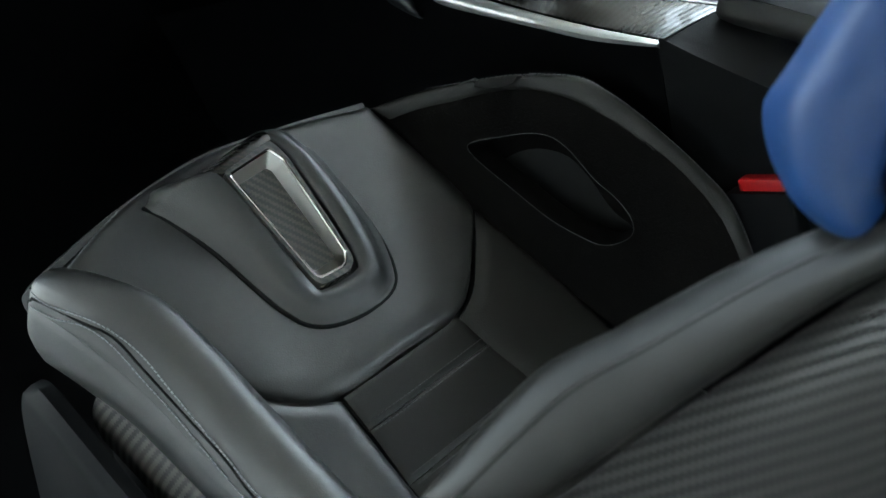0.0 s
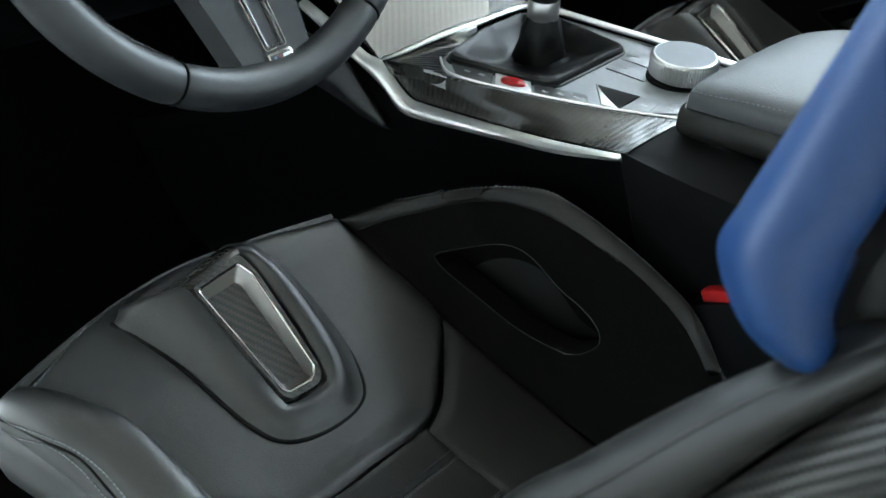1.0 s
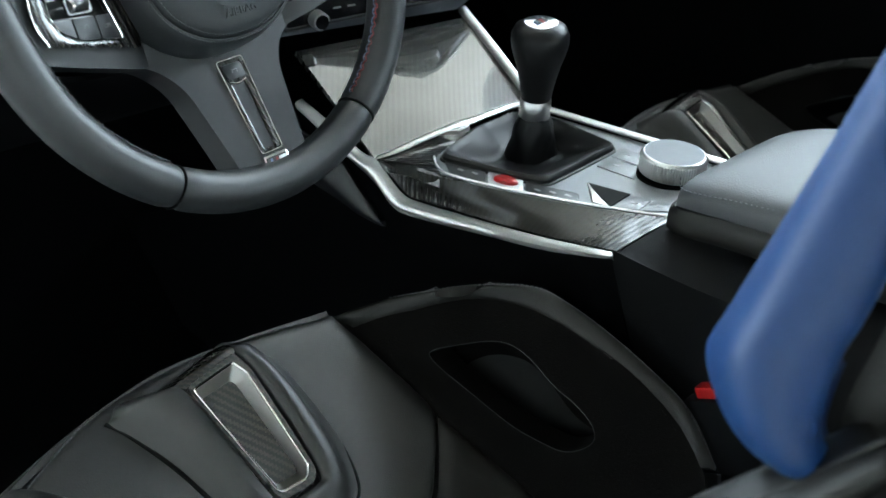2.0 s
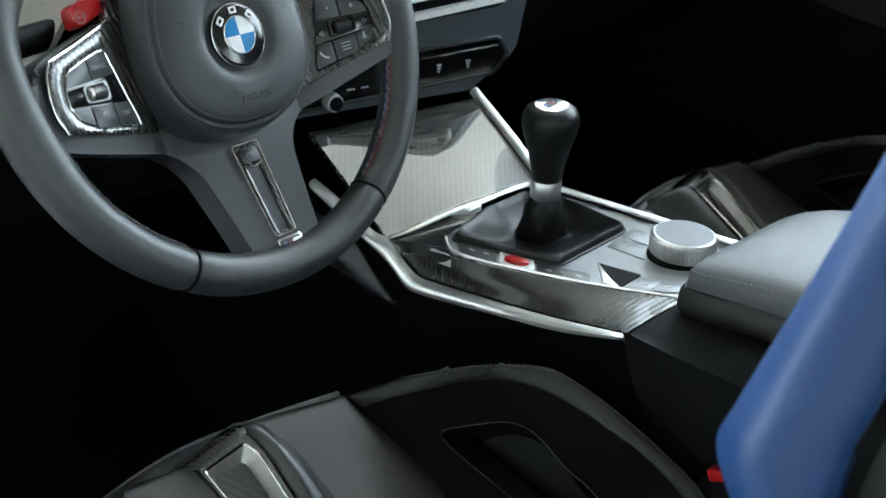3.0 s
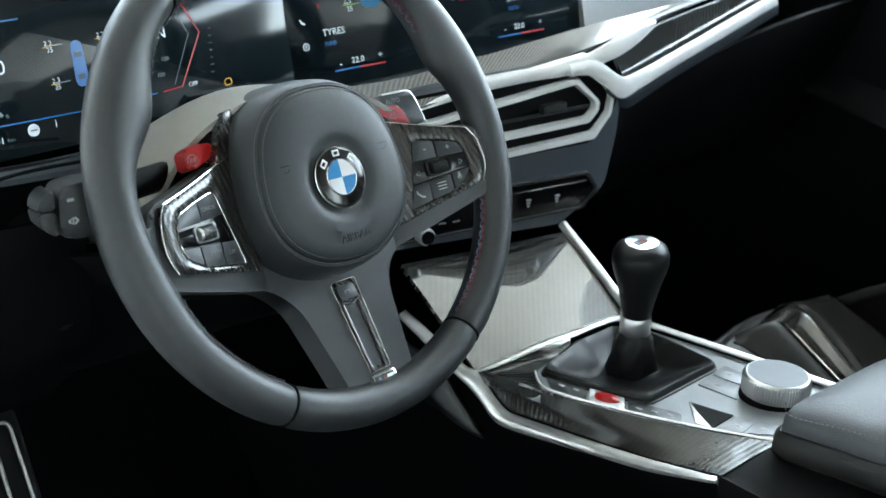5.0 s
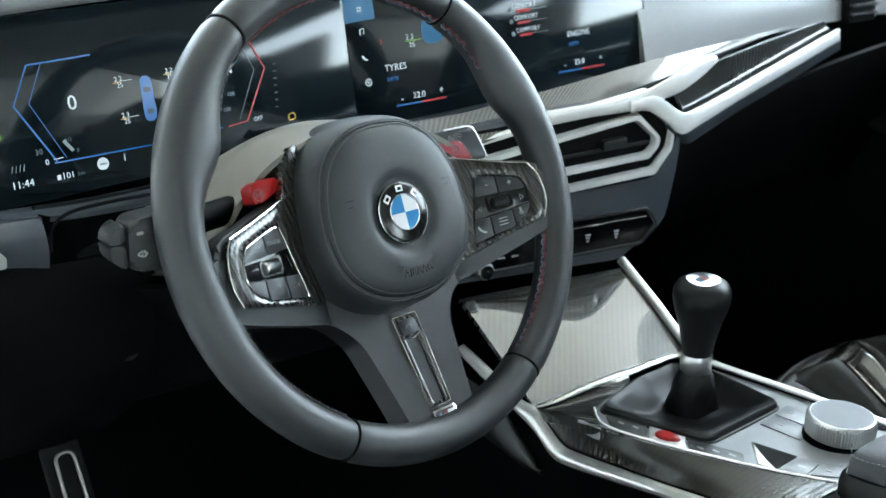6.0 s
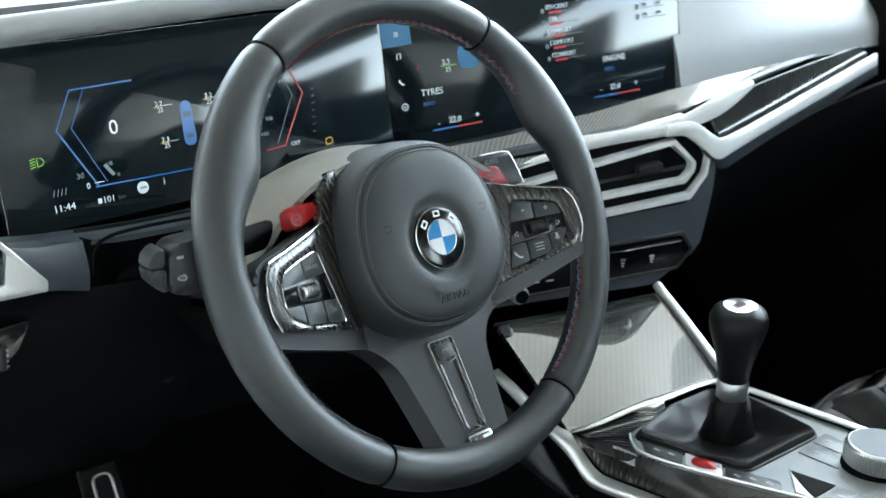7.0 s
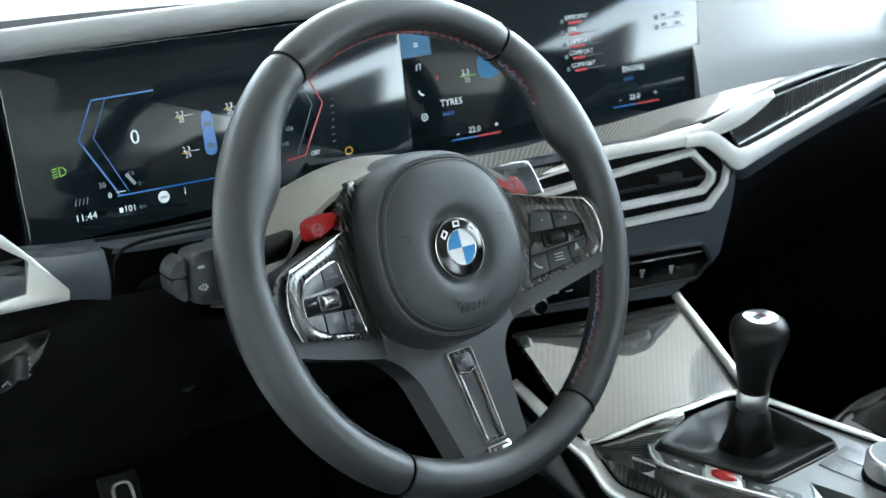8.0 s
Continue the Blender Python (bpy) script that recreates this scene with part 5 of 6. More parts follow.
for line in ([(0.2400, -0.2040), (0.2690, -0.2030), (0.2720, -0.2195), (0.2490, -0.2225)], [(0.2505, -0.2245), (0.2735, -0.2215), (0.2820, -0.2365), (0.2660, -0.2440)], [(0.2970, -0.1450), (0.3210, -0.1435), (0.3205, -0.1760), (0.2960, -0.1860)], [(0.3225, -0.1425), (0.3460, -0.1390), (0.3430, -0.1600), (0.3225, -0.1720)]):
    console_key(line, PANEL_KEY, 0.0009)
for x, y in ((0.208, -0.066), (0.211, -0.080), (0.222, -0.140), (0.227, -0.152), (0.231, -0.165), (0.257, -0.213), (0.267, -0.231), (0.308, -0.158), (0.334, -0.151)):
    part("marking", prism([(x - 0.0012, y - 0.003), (x + 0.0012, y - 0.003), (x + 0.0012, y + 0.003), (x - 0.0012, y + 0.003)], 0.0006, 0.0013, lift=lambda a, b: top_z(b)), MARK, console)

knob = thing("rotary_controller", "round silver rotary controller with knurled rim on the console", "rotary knob", pose(0.3255, -0.2033, top_z(-0.2033)))
part("foot", lathe([(0.0, -0.004), (0.0300, -0.004), (0.0298, 0.0016), (0.0270, 0.0022), (0.0266, 0.006), (0.0, 0.009)], 48), RUBBER, knob)


def knurled():
    bm = bmesh.new()
    n = 144
    rings = []
    for z, r, tooth in ((0.004, 0.0268, 0.0), (0.005, 0.0282, 0.0005), (0.0135, 0.0284, 0.0005), (0.0185, 0.0284, 0.0005), (0.0198, 0.0279, 0.0002), (0.0215, 0.0268, 0.0), (0.0220, 0.0258, 0.0)):
        rings.append([bm.verts.new(((r + (tooth if i % 2 else -tooth)) * math.cos(2 * math.pi * i / n), (r + (tooth if i % 2 else -tooth)) * math.sin(2 * math.pi * i / n), z)) for i in range(n)])
    for a, b in zip(rings, rings[1:]):
        for i in range(n):
            bm.faces.new((a[i], a[(i + 1) % n], b[(i + 1) % n], b[i]))
    bm.faces.new(rings[0][::-1]), bm.faces.new(rings[-1])
    return bm


part("rim", knurled(), KNURL, knob, smooth=False)
part("touch_face", lathe([(0.0, 0.018), (0.0256, 0.018), (0.0254, 0.0222), (0.0, 0.0226)], 48), TOUCH, knob)

# gear lever
lever = thing("gear_lever", "black leather gear knob on a silver collar with a leather gaiter", "gear lever")
LEV = pose(0.3075, -0.0655, 0.426, 1, -3, 0)
part("gear_knob", lathe([(0.0, 0.046), (0.0135, 0.046), (0.0140, 0.049), (0.0155, 0.060), (0.0195, 0.078), (0.0238, 0.092), (0.0257, 0.101), (0.0255, 0.108), (0.0225, 0.1145), (0.0165, 0.1180), (0.0, 0.1190)], 48, LEV), BOOT_LEATHER, lever)
part("collar", lathe([(0.0, 0.028), (0.0138, 0.028), (0.0142, 0.029), (0.0142, 0.045), (0.0135, 0.047), (0.0, 0.047)], 40, LEV), KNURL, lever, "brushed silver collar")
part("knob_badge", lathe([(0.0, 0.1165), (0.0150, 0.1168), (0.0148, 0.1192), (0.0, 0.1200)], 36, LEV), CHROME, lever)
for k, m in enumerate((BLUE_THREAD, GREY_PLASTIC, RED_THREAD, GREY_PLASTIC)):
    part("badge_stripe", prism([(-0.009 + 0.0035 * k, -0.004), (-0.0065 + 0.0035 * k, -0.004), (-0.0045 + 0.0035 * k, 0.004), (-0.007 + 0.0035 * k, 0.004)], 0.1196, 0.1203, at=LEV), m, lever)


def gaiter():
    """A leather boot: rolled at its frame, sagging inside it, then a loose sheath up the shaft."""
    bm = bmesh.new()
    n = len(RIM_IN)
    base = [Vector((x, y, top_z(y))) for x, y in RIM_IN]
    wide = ((1.0, 0.000), (0.992, 0.0040), (0.96, 0.0062), (0.91, 0.0058), (0.82, 0.001), (0.68, -0.006), (0.53, -0.012), (0.42, -0.015), (0.33, -0.015))
    tight = ((0.0245, -0.012), (0.0215, -0.004), (0.0200, 0.006), (0.0190, 0.015), (0.0172, 0.022), (0.0150, 0.027), (0.0138, 0.030), (0.0135, 0.033))
    rings = []
    for r, h in wide:
        c = LEV @ Vector((0, 0, h))
        ring = []
        for b in base:
            p = Vector((c.x + (b.x - c.x) * r, c.y + (b.y - c.y) * r, b.z + h))
            a = math.atan2(b.y - c.y, b.x - c.x)
            p.z += (math.sin(a * 3 + 0.9) * 0.0025 + math.sin(a * 7 + 6 * r) * 0.0011) * math.sin(math.pi * min(1, (1 - r) / 0.6))
            ring.append(bm.verts.new(p))
        rings.append(ring)
    for r, h in tight:
        ring = []
        for b in base:
            c = LEV @ Vector((0, 0, h))
            a = math.atan2(b.y - c.y, b.x - c.x)
            q = r + (0.0012 * math.sin(a * 4 + h * 120) + 0.0007 * math.sin(a * 9 - h * 200)) * (1 if h < 0.025 else 0.2)
            ring.append(bm.verts.new(LEV @ Vector((q * math.cos(a), q * math.sin(a), h))))
        rings.append(ring)
    for a, b in zip(rings, rings[1:]):
        for i in range(n):
            bm.faces.new((a[i], a[(i + 1) % n], b[(i + 1) % n], b[i]))
    bmesh.ops.recalc_face_normals(bm, faces=bm.faces)
    return bm, base


boot, boot_line = gaiter()
part("gaiter", boot, BOOT_LEATHER, lever, "folded black leather gaiter")
part("gaiter_frame", tube(boot_line, 0.0016, 8, closed=True), BOOT_LEATHER, lever)

# armrest
arm_rest = thing("armrest", "dark leather centre armrest with pale stitching", "armrest")
part("lid", sheet([
    [(0.236, -0.262, 0.466), (0.233, -0.32, 0.474), (0.230, -0.42, 0.486), (0.230, -0.6, 0.50)],
    [(0.245, -0.262, 0.482), (0.244, -0.32, 0.492), (0.243, -0.42, 0.506), (0.243, -0.6, 0.52)],
    [(0.30, -0.268, 0.488), (0.31, -0.32, 0.500), (0.31, -0.42, 0.514), (0.31, -0.6, 0.54)],
    [(0.38, -0.272, 0.486), (0.395, -0.32, 0.498), (0.40, -0.42, 0.510), (0.40, -0.6, 0.53)],
    [(0.405, -0.275, 0.466), (0.415, -0.32, 0.474), (0.42, -0.42, 0.486), (0.42, -0.6, 0.50)],
], 40, 40, puff=0.003, edge=0.15, skirt=0.004), ARM_LIT_LEATHER, arm_rest)
# Darker leather than the lid, so the side's shade is in its colour.
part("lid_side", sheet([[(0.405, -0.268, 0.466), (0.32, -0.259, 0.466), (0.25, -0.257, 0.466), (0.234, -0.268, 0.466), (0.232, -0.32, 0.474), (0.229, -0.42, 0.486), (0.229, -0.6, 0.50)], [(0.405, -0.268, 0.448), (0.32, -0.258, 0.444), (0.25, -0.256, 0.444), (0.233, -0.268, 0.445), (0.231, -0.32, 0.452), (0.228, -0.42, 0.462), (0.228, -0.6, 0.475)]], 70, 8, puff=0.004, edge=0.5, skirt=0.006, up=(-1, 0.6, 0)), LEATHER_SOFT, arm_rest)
part("stitching", stitches([(0.244, -0.2585, 0.4855), (0.2375, -0.268, 0.4795), (0.2375, -0.32, 0.4885), (0.2365, -0.42, 0.502), (0.2365, -0.6, 0.516)], (-0.5, 0, 0.85), 0.0042, 0.00045, 0.65, 0.0022), WHITE_THREAD, arm_rest)

# ---- centre stack and storage ramp ----
STK = Matrix(((0.974, 0, -0.226, 0.31), (-0.226, 0, -0.974, 0.1044), (0, 1, 0, 0), (0, 0, 0, 1)))


def sx(x):
    return (x - 0.31) * 1.0266


ramp = thing("storage_flap", "glossy ribbed carbon storage flap ahead of the gear lever", "storage flap")
part("panel", sheet([[(0.196, 0.136, 0.484), (0.29, 0.113, 0.486), (0.382, 0.092, 0.488)], [(0.194, 0.076, 0.4480), (0.272, 0.056, 0.4570), (0.376, 0.040, 0.4590)], [(0.190, 0.0195, 0.4150), (0.2584, 0.0005, 0.429), (0.368, -0.011, 0.431)]], 40, 20, skirt=0.006), CARBON_RIB, ramp)
part("side_rail", tube(curve([(0.385, 0.098, 0.494), (0.380, 0.048, 0.467), (0.370, -0.012, 0.436)], 20), 0.0048, 10), SATIN, ramp, "satin silver side rail")

stack = thing("centre_stack", "grey dashboard centre with air vents and climate controls", "dashboard")
part("stack_face", prism(rounded([(sx(0.14), 0.502), (sx(0.372), 0.499), (sx(0.425), 0.533), (sx(0.434), 0.585), (sx(0.436), 0.615), (sx(0.432), 0.645), (sx(0.395), 0.672), (sx(0.14), 0.65)], 0.006), -0.08, -0.002, 0.003, at=STK), DASH_GREY, stack)
part("climate_frame", ring_plate(rounded([(sx(0.18), 0.549), (sx(0.402), 0.553), (sx(0.416), 0.533), (sx(0.398), 0.513), (sx(0.18), 0.506)], 0.004), rounded([(sx(0.183), 0.546), (sx(0.400), 0.550), (sx(0.4125), 0.533), (sx(0.396), 0.516), (sx(0.183), 0.509)], 0.004), -0.004, 0.002, 0.0006, at=STK), GREY_PLASTIC, stack)
climate = part("climate_panel", prism(rounded([(sx(0.183), 0.546), (sx(0.400), 0.550), (sx(0.4125), 0.533), (sx(0.396), 0.516), (sx(0.183), 0.509)], 0.004), -0.006, -0.0005, at=STK), GLOSS, stack)
part("bright_line", tube([STK @ Vector((sx(0.31), 0.541, 0.001)), STK @ Vector((sx(0.36), 0.5425, 0.001)), STK @ Vector((sx(0.400), 0.5435, 0.001))], 0.0009, 8), CHROME, climate)
for x in (0.332, 0.366):
    for k in range(3):
        part("marking", quad(sx(x) - 0.003 + 0.0008 * k, sx(x) + 0.003 - 0.0008 * k, 0.5305 - 0.0032 * k, 0.5325 - 0.0032 * k, STK, 0.0004), MARK, climate)
part("volume_knob", lathe([(0.0, 0.0), (0.0088, 0.0), (0.0086, 0.010), (0.0076, 0.0115), (0.0, 0.0115)], 36, STK @ pose(sx(0.214), 0.514, -0.001)), KNURL, climate)
part("knob_cap", lathe([(0.0, 0.0), (0.0070, 0.0), (0.0068, 0.013), (0.0, 0.0132)], 30, STK @ pose(sx(0.214), 0.514, -0.001)), GLOSS, climate)
for x in (0.235, 0.25):
    part("marking", quad(sx(x) - 0.004, sx(x) + 0.004, 0.521, 0.5225, STK, 0.0004), MARK, climate)

vent = part("vent", prism(rounded([(sx(0.15), 0.570), (sx(0.402), 0.583), (sx(0.430), 0.62), (sx(0.430), 0.64), (sx(0.392), 0.668), (sx(0.15), 0.645)], 0.006), -0.012, -0.001, at=STK), RUBBER, stack)
O1 = rounded([(sx(0.15), 0.568), (sx(0.404), 0.587), (sx(0.4225), 0.612), (sx(0.4245), 0.636), (sx(0.388), 0.677), (sx(0.15), 0.634)], 0.003)
I1 = rounded([(sx(0.153), 0.576), (sx(0.4005), 0.596), (sx(0.4165), 0.615), (sx(0.4185), 0.634), (sx(0.385), 0.6705), (sx(0.153), 0.627)], 0.003)
part("vent_frame", ring_plate(O1, I1, -0.004, 0.005, 0.0042, at=STK), SILVER, vent, "bright chrome vent surround")
O2 = rounded([(sx(0.16), 0.588), (sx(0.394), 0.6055), (sx(0.405), 0.618), (sx(0.4055), 0.628), (sx(0.378), 0.654), (sx(0.16), 0.618)], 0.003)
I2 = rounded([(sx(0.163), 0.5955), (sx(0.391), 0.6125), (sx(0.3985), 0.620), (sx(0.3985), 0.6275), (sx(0.375), 0.6465), (sx(0.163), 0.611)], 0.003)
part("vent_frame", ring_plate(O2, I2, -0.004, 0.007, 0.0042, at=STK), SILVER, vent)
part("vent_slat", block(sx(0.165), sx(0.396), -0.0016, 0.0016, -0.010, 0.002, 0.0008, at=STK @ pose(0, 0.617, 0, 0, 0, 3.6)), GREY_PLASTIC, vent)
part("vent_slider", block(-0.014, 0.014, -0.005, 0.005, -0.004, 0.007, 0.002, at=STK @ pose(sx(0.352), 0.625, 0, 0, 0, 3.6)), GREY_PLASTIC, vent)
for k in range(9):
    part("vent_vane", block(-0.0006, 0.0006, -0.012, 0.012, -0.011, -0.004, 0, at=STK @ pose(sx(0.20 + 0.022 * k), 0.614 + 0.0012 * k, 0)), PLASTIC, vent)

# ---- dashboard ----
dash = thing("dashboard", "grey leather dashboard with satin trim and carbon strip", "dashboard")
part("dash_top", sheet([[(-0.55, 0.28, 0.77), (-0.25, 0.22, 0.80), (0.0, 0.22, 0.805), (0.5, 0.22, 0.80), (1.0, 0.24, 0.78)], [(-0.55, 0.4, 0.80), (-0.25, 0.4, 0.83), (0.0, 0.4, 0.83), (0.5, 0.4, 0.82), (1.0, 0.4, 0.80)], [(-0.55, 0.9, 0.77), (-0.25, 0.9, 0.79), (0.0, 0.9, 0.79), (0.5, 0.9, 0.79), (1.0, 0.9, 0.77)]], 40, 20, skirt=0.02), DASH_TOP, dash)
part("hood_lip", tube(curve([(-0.45, 0.20, 0.772), (-0.247, 0.185, 0.789), (-0.033, 0.185, 0.8015), (0.2, 0.19, 0.812)], 30), 0.011, 12, flat=1.0), DASH_TOP, dash)
part("passenger_face", sheet([[(0.46, 0.20, 0.80), (0.6, 0.19, 0.80), (0.85, 0.19, 0.79), (1.0, 0.2, 0.78)], [(0.46, 0.165, 0.73), (0.6, 0.15, 0.74), (0.85, 0.14, 0.74), (1.0, 0.15, 0.74)], [(0.46, 0.15, 0.682), (0.6, 0.14, 0.695), (0.85, 0.13, 0.705), (1.0, 0.13, 0.70)]], 40, 16, skirt=0.01, up=(0, -1, 0.4)), DASH_TOP, dash)
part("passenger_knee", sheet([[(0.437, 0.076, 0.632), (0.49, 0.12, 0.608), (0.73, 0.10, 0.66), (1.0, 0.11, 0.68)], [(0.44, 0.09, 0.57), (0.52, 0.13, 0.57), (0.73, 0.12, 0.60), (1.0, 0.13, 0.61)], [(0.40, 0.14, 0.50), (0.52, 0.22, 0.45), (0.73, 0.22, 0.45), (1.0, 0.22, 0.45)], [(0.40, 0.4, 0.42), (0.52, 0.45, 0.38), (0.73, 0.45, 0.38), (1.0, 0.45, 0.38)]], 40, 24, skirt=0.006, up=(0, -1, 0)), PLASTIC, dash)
part("carbon_strip", sheet([[(0.02, 0.165, 0.666), (0.18, 0.155, 0.662), (0.30, 0.140, 0.675), (0.44, 0.125, 0.693), (0.64, 0.106, 0.712)], [(0.02, 0.14, 0.638), (0.18, 0.125, 0.640), (0.30, 0.108, 0.658), (0.40, 0.094, 0.679), (0.52, 0.11, 0.686)]], 50, 10, skirt=0.004, up=(0, -1, 0.6)), CARBON_STRIP, dash, "ribbed carbon dashboard strip")
TRIM = [(0.2692, 0.1089, 0.6638), (0.3119, 0.0989, 0.6663), (0.356, 0.0887, 0.6693), (0.3878, 0.0813, 0.6763), (0.4195, 0.074, 0.6898), (0.4474, 0.0732, 0.6999), (0.481, 0.0762, 0.7011)]
TRIM2 = [(0.2702, 0.1086, 0.6501), (0.3192, 0.0973, 0.6546), (0.367, 0.0862, 0.6572), (0.3991, 0.0787, 0.6641), (0.4282, 0.072, 0.6732), (0.4606, 0.0744, 0.684), (0.4862, 0.0767, 0.6959)]
part("silver_band", sheet([TRIM, TRIM2], 60, 6, puff=0.0015, edge=0.5, skirt=0.004, up=(0, -1, 0.6)), SILVER, dash, "satin silver trim band")
FORK = [(0.3631, 0.0841, 0.6676), (0.3937, 0.077, 0.6697), (0.4195, 0.071, 0.6545), (0.4336, 0.0689, 0.649), (0.4625, 0.0715, 0.6517), (0.5189, 0.0766, 0.6615), (0.6298, 0.0866, 0.6824), (0.7406, 0.0966, 0.7031)]
FORK2 = [(0.3643, 0.0838, 0.6563), (0.386, 0.0788, 0.6556), (0.409, 0.0734, 0.641), (0.4282, 0.069, 0.6282), (0.4608, 0.0714, 0.6336), (0.5221, 0.0769, 0.6465), (0.6335, 0.0869, 0.6681), (0.7447, 0.0969, 0.6895)]
part("silver_fork", sheet([FORK, FORK2], 60, 6, puff=0.0015, edge=0.5, skirt=0.004, up=(0, -1, 0.6)), SILVER, dash, "satin silver trim band")
part("lower_edge", sheet([[(0.4119, 0.0758, 0.6401), (0.4318, 0.0718, 0.6271), (0.4654, 0.0748, 0.6323), (0.527, 0.0803, 0.6452), (0.639, 0.0904, 0.6669), (0.7508, 0.1005, 0.6884)], [(0.4285, 0.0839, 0.6255), (0.4579, 0.0861, 0.6099), (0.4915, 0.0891, 0.6152), (0.5493, 0.0943, 0.6283), (0.6641, 0.1047, 0.6499), (0.7783, 0.1149, 0.6727)]], 50, 6, puff=0.001, skirt=0.004, up=(0, -1, 0.2)), DASH_GREY, dash)
part("inlay", sheet([[(0.416, 0.0808, 0.6827), (0.4938, 0.0833, 0.6928), (0.5691, 0.0901, 0.7008), (0.6389, 0.0964, 0.707), (0.7138, 0.1031, 0.7136)], [(0.4434, 0.0788, 0.6433), (0.5025, 0.0841, 0.65), (0.5779, 0.0909, 0.6629), (0.6589, 0.0982, 0.6781), (0.7464, 0.1061, 0.6946)]], 24, 10, skirt=0.004, up=(0, -1, 0.6)), CARBON_RIB, dash)
part("side_vent", block(-0.03, 0.03, -0.034, 0.03, -0.03, 0.0, 0.006, at=pose(0.828, 0.122, 0.735, 86, 0, 0)), RUBBER, dash)
for k in range(5):
    part("vent_slat", block(-0.029, 0.029, -0.002, 0.002, -0.01, 0.003, 0.001, at=pose(0.828, 0.121, 0.711 + 0.011 * k, 86, 0, 0)), GREY_PLASTIC, dash)

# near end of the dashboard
# Near-black plastic carries the shade of the dashboard's lower end.
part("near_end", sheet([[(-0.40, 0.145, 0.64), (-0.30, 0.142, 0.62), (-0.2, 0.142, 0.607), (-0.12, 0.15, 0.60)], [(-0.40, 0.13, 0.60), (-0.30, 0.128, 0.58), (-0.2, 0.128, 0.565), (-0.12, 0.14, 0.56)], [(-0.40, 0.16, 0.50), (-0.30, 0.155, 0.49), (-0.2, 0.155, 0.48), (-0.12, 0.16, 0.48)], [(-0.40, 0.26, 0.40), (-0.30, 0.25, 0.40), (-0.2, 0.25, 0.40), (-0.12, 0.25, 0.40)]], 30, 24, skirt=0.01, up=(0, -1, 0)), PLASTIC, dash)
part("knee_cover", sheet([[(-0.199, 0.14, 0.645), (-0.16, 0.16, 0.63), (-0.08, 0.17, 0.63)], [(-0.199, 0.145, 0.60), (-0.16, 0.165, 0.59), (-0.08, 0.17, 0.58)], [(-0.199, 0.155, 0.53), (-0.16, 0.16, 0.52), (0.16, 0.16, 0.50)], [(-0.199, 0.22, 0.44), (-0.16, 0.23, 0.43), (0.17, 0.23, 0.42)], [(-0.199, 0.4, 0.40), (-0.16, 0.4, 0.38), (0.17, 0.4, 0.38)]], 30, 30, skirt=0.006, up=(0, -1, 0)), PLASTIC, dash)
part("cluster_shelf", sheet([[(-0.30, 0.138, 0.668), (-0.25, 0.140, 0.648), (-0.2005, 0.142, 0.643)], [(-0.30, 0.131, 0.64), (-0.24, 0.133, 0.632), (-0.2005, 0.134, 0.624)], [(-0.30, 0.133, 0.62), (-0.235, 0.135, 0.614), (-0.2005, 0.136, 0.6065)]], 20, 12, puff=0.001, skirt=0.03, up=(0, -1, 0.5)), DASH_GREY, dash)
part("shelf_top", sheet([[(-0.30, 0.140, 0.662), (-0.2, 0.143, 0.6435), (-0.10, 0.15, 0.638), (0.10, 0.15, 0.64)], [(-0.30, 0.19, 0.645), (-0.2, 0.19, 0.637), (-0.10, 0.19, 0.637), (0.10, 0.19, 0.65)]], 30, 8, puff=0.002, skirt=0.004), DASH_GREY, dash)
part("recess_lip", tube(curve([(-0.197, 0.137, 0.618), (-0.1945, 0.138, 0.635), (-0.182, 0.140, 0.6435), (-0.15, 0.145, 0.6445), (-0.10, 0.152, 0.642)], 24), 0.0014, 10), PLASTIC, dash)
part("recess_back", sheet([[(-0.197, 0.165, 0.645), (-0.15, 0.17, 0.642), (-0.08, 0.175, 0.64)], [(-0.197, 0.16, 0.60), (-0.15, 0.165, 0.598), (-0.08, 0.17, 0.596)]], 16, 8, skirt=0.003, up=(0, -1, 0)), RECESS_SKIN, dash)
WEDGE = pose(-0.28, 0.131, 0.64, 90, 0, 0)
WEDGE_OUT = [(-0.090, 0.110), (-0.030, 0.0640), (0.0047, 0.0320), (0.0219, 0.0137), (0.0475, -0.0165), (0.0468, -0.0241), (-0.0010, -0.0240), (-0.090, -0.0235)]
WEDGE_IN = [(-0.085, 0.060), (-0.030, 0.0420), (0.0037, 0.0229), (0.0190, 0.0115), (0.0207, 0.0085), (0.0173, -0.0135), (-0.0002, -0.0155), (-0.085, -0.0165)]
part("silver_wedge", ring_plate(rounded(WEDGE_OUT, 0.002), rounded(WEDGE_IN, 0.002), -0.006, 0.003, 0.0006, at=WEDGE), SATIN, dash, "satin silver vent wedge")
part("near_vent", prism(rounded(WEDGE_IN, 0.002), -0.014, -0.004, at=WEDGE), RUBBER, dash)
for k in range(3):
    part("vent_slat", block(-0.06, 0.018, -0.0012, 0.0012, -0.006, -0.001, 0.0005, at=WEDGE @ pose(0, -0.008 + 0.009 * k, 0, 0, 0, 4)), GREY_PLASTIC, dash)
part("pocket_edge", sheet([[(-0.199, 0.142, 0.522), (-0.17, 0.142, 0.519), (-0.135, 0.142, 0.517)], [(-0.199, 0.15, 0.515), (-0.17, 0.15, 0.511), (-0.135, 0.15, 0.509)]], 14, 6, puff=0.002, skirt=0.01, up=(0, -1, 0.6)), GREY_PLASTIC, dash)
switch = thing("light_switch", "black rotary light switch panel on the dashboard end", "switch")
SWP = pose(-0.2785, 0.122, 0.589, 88, 0, 0)
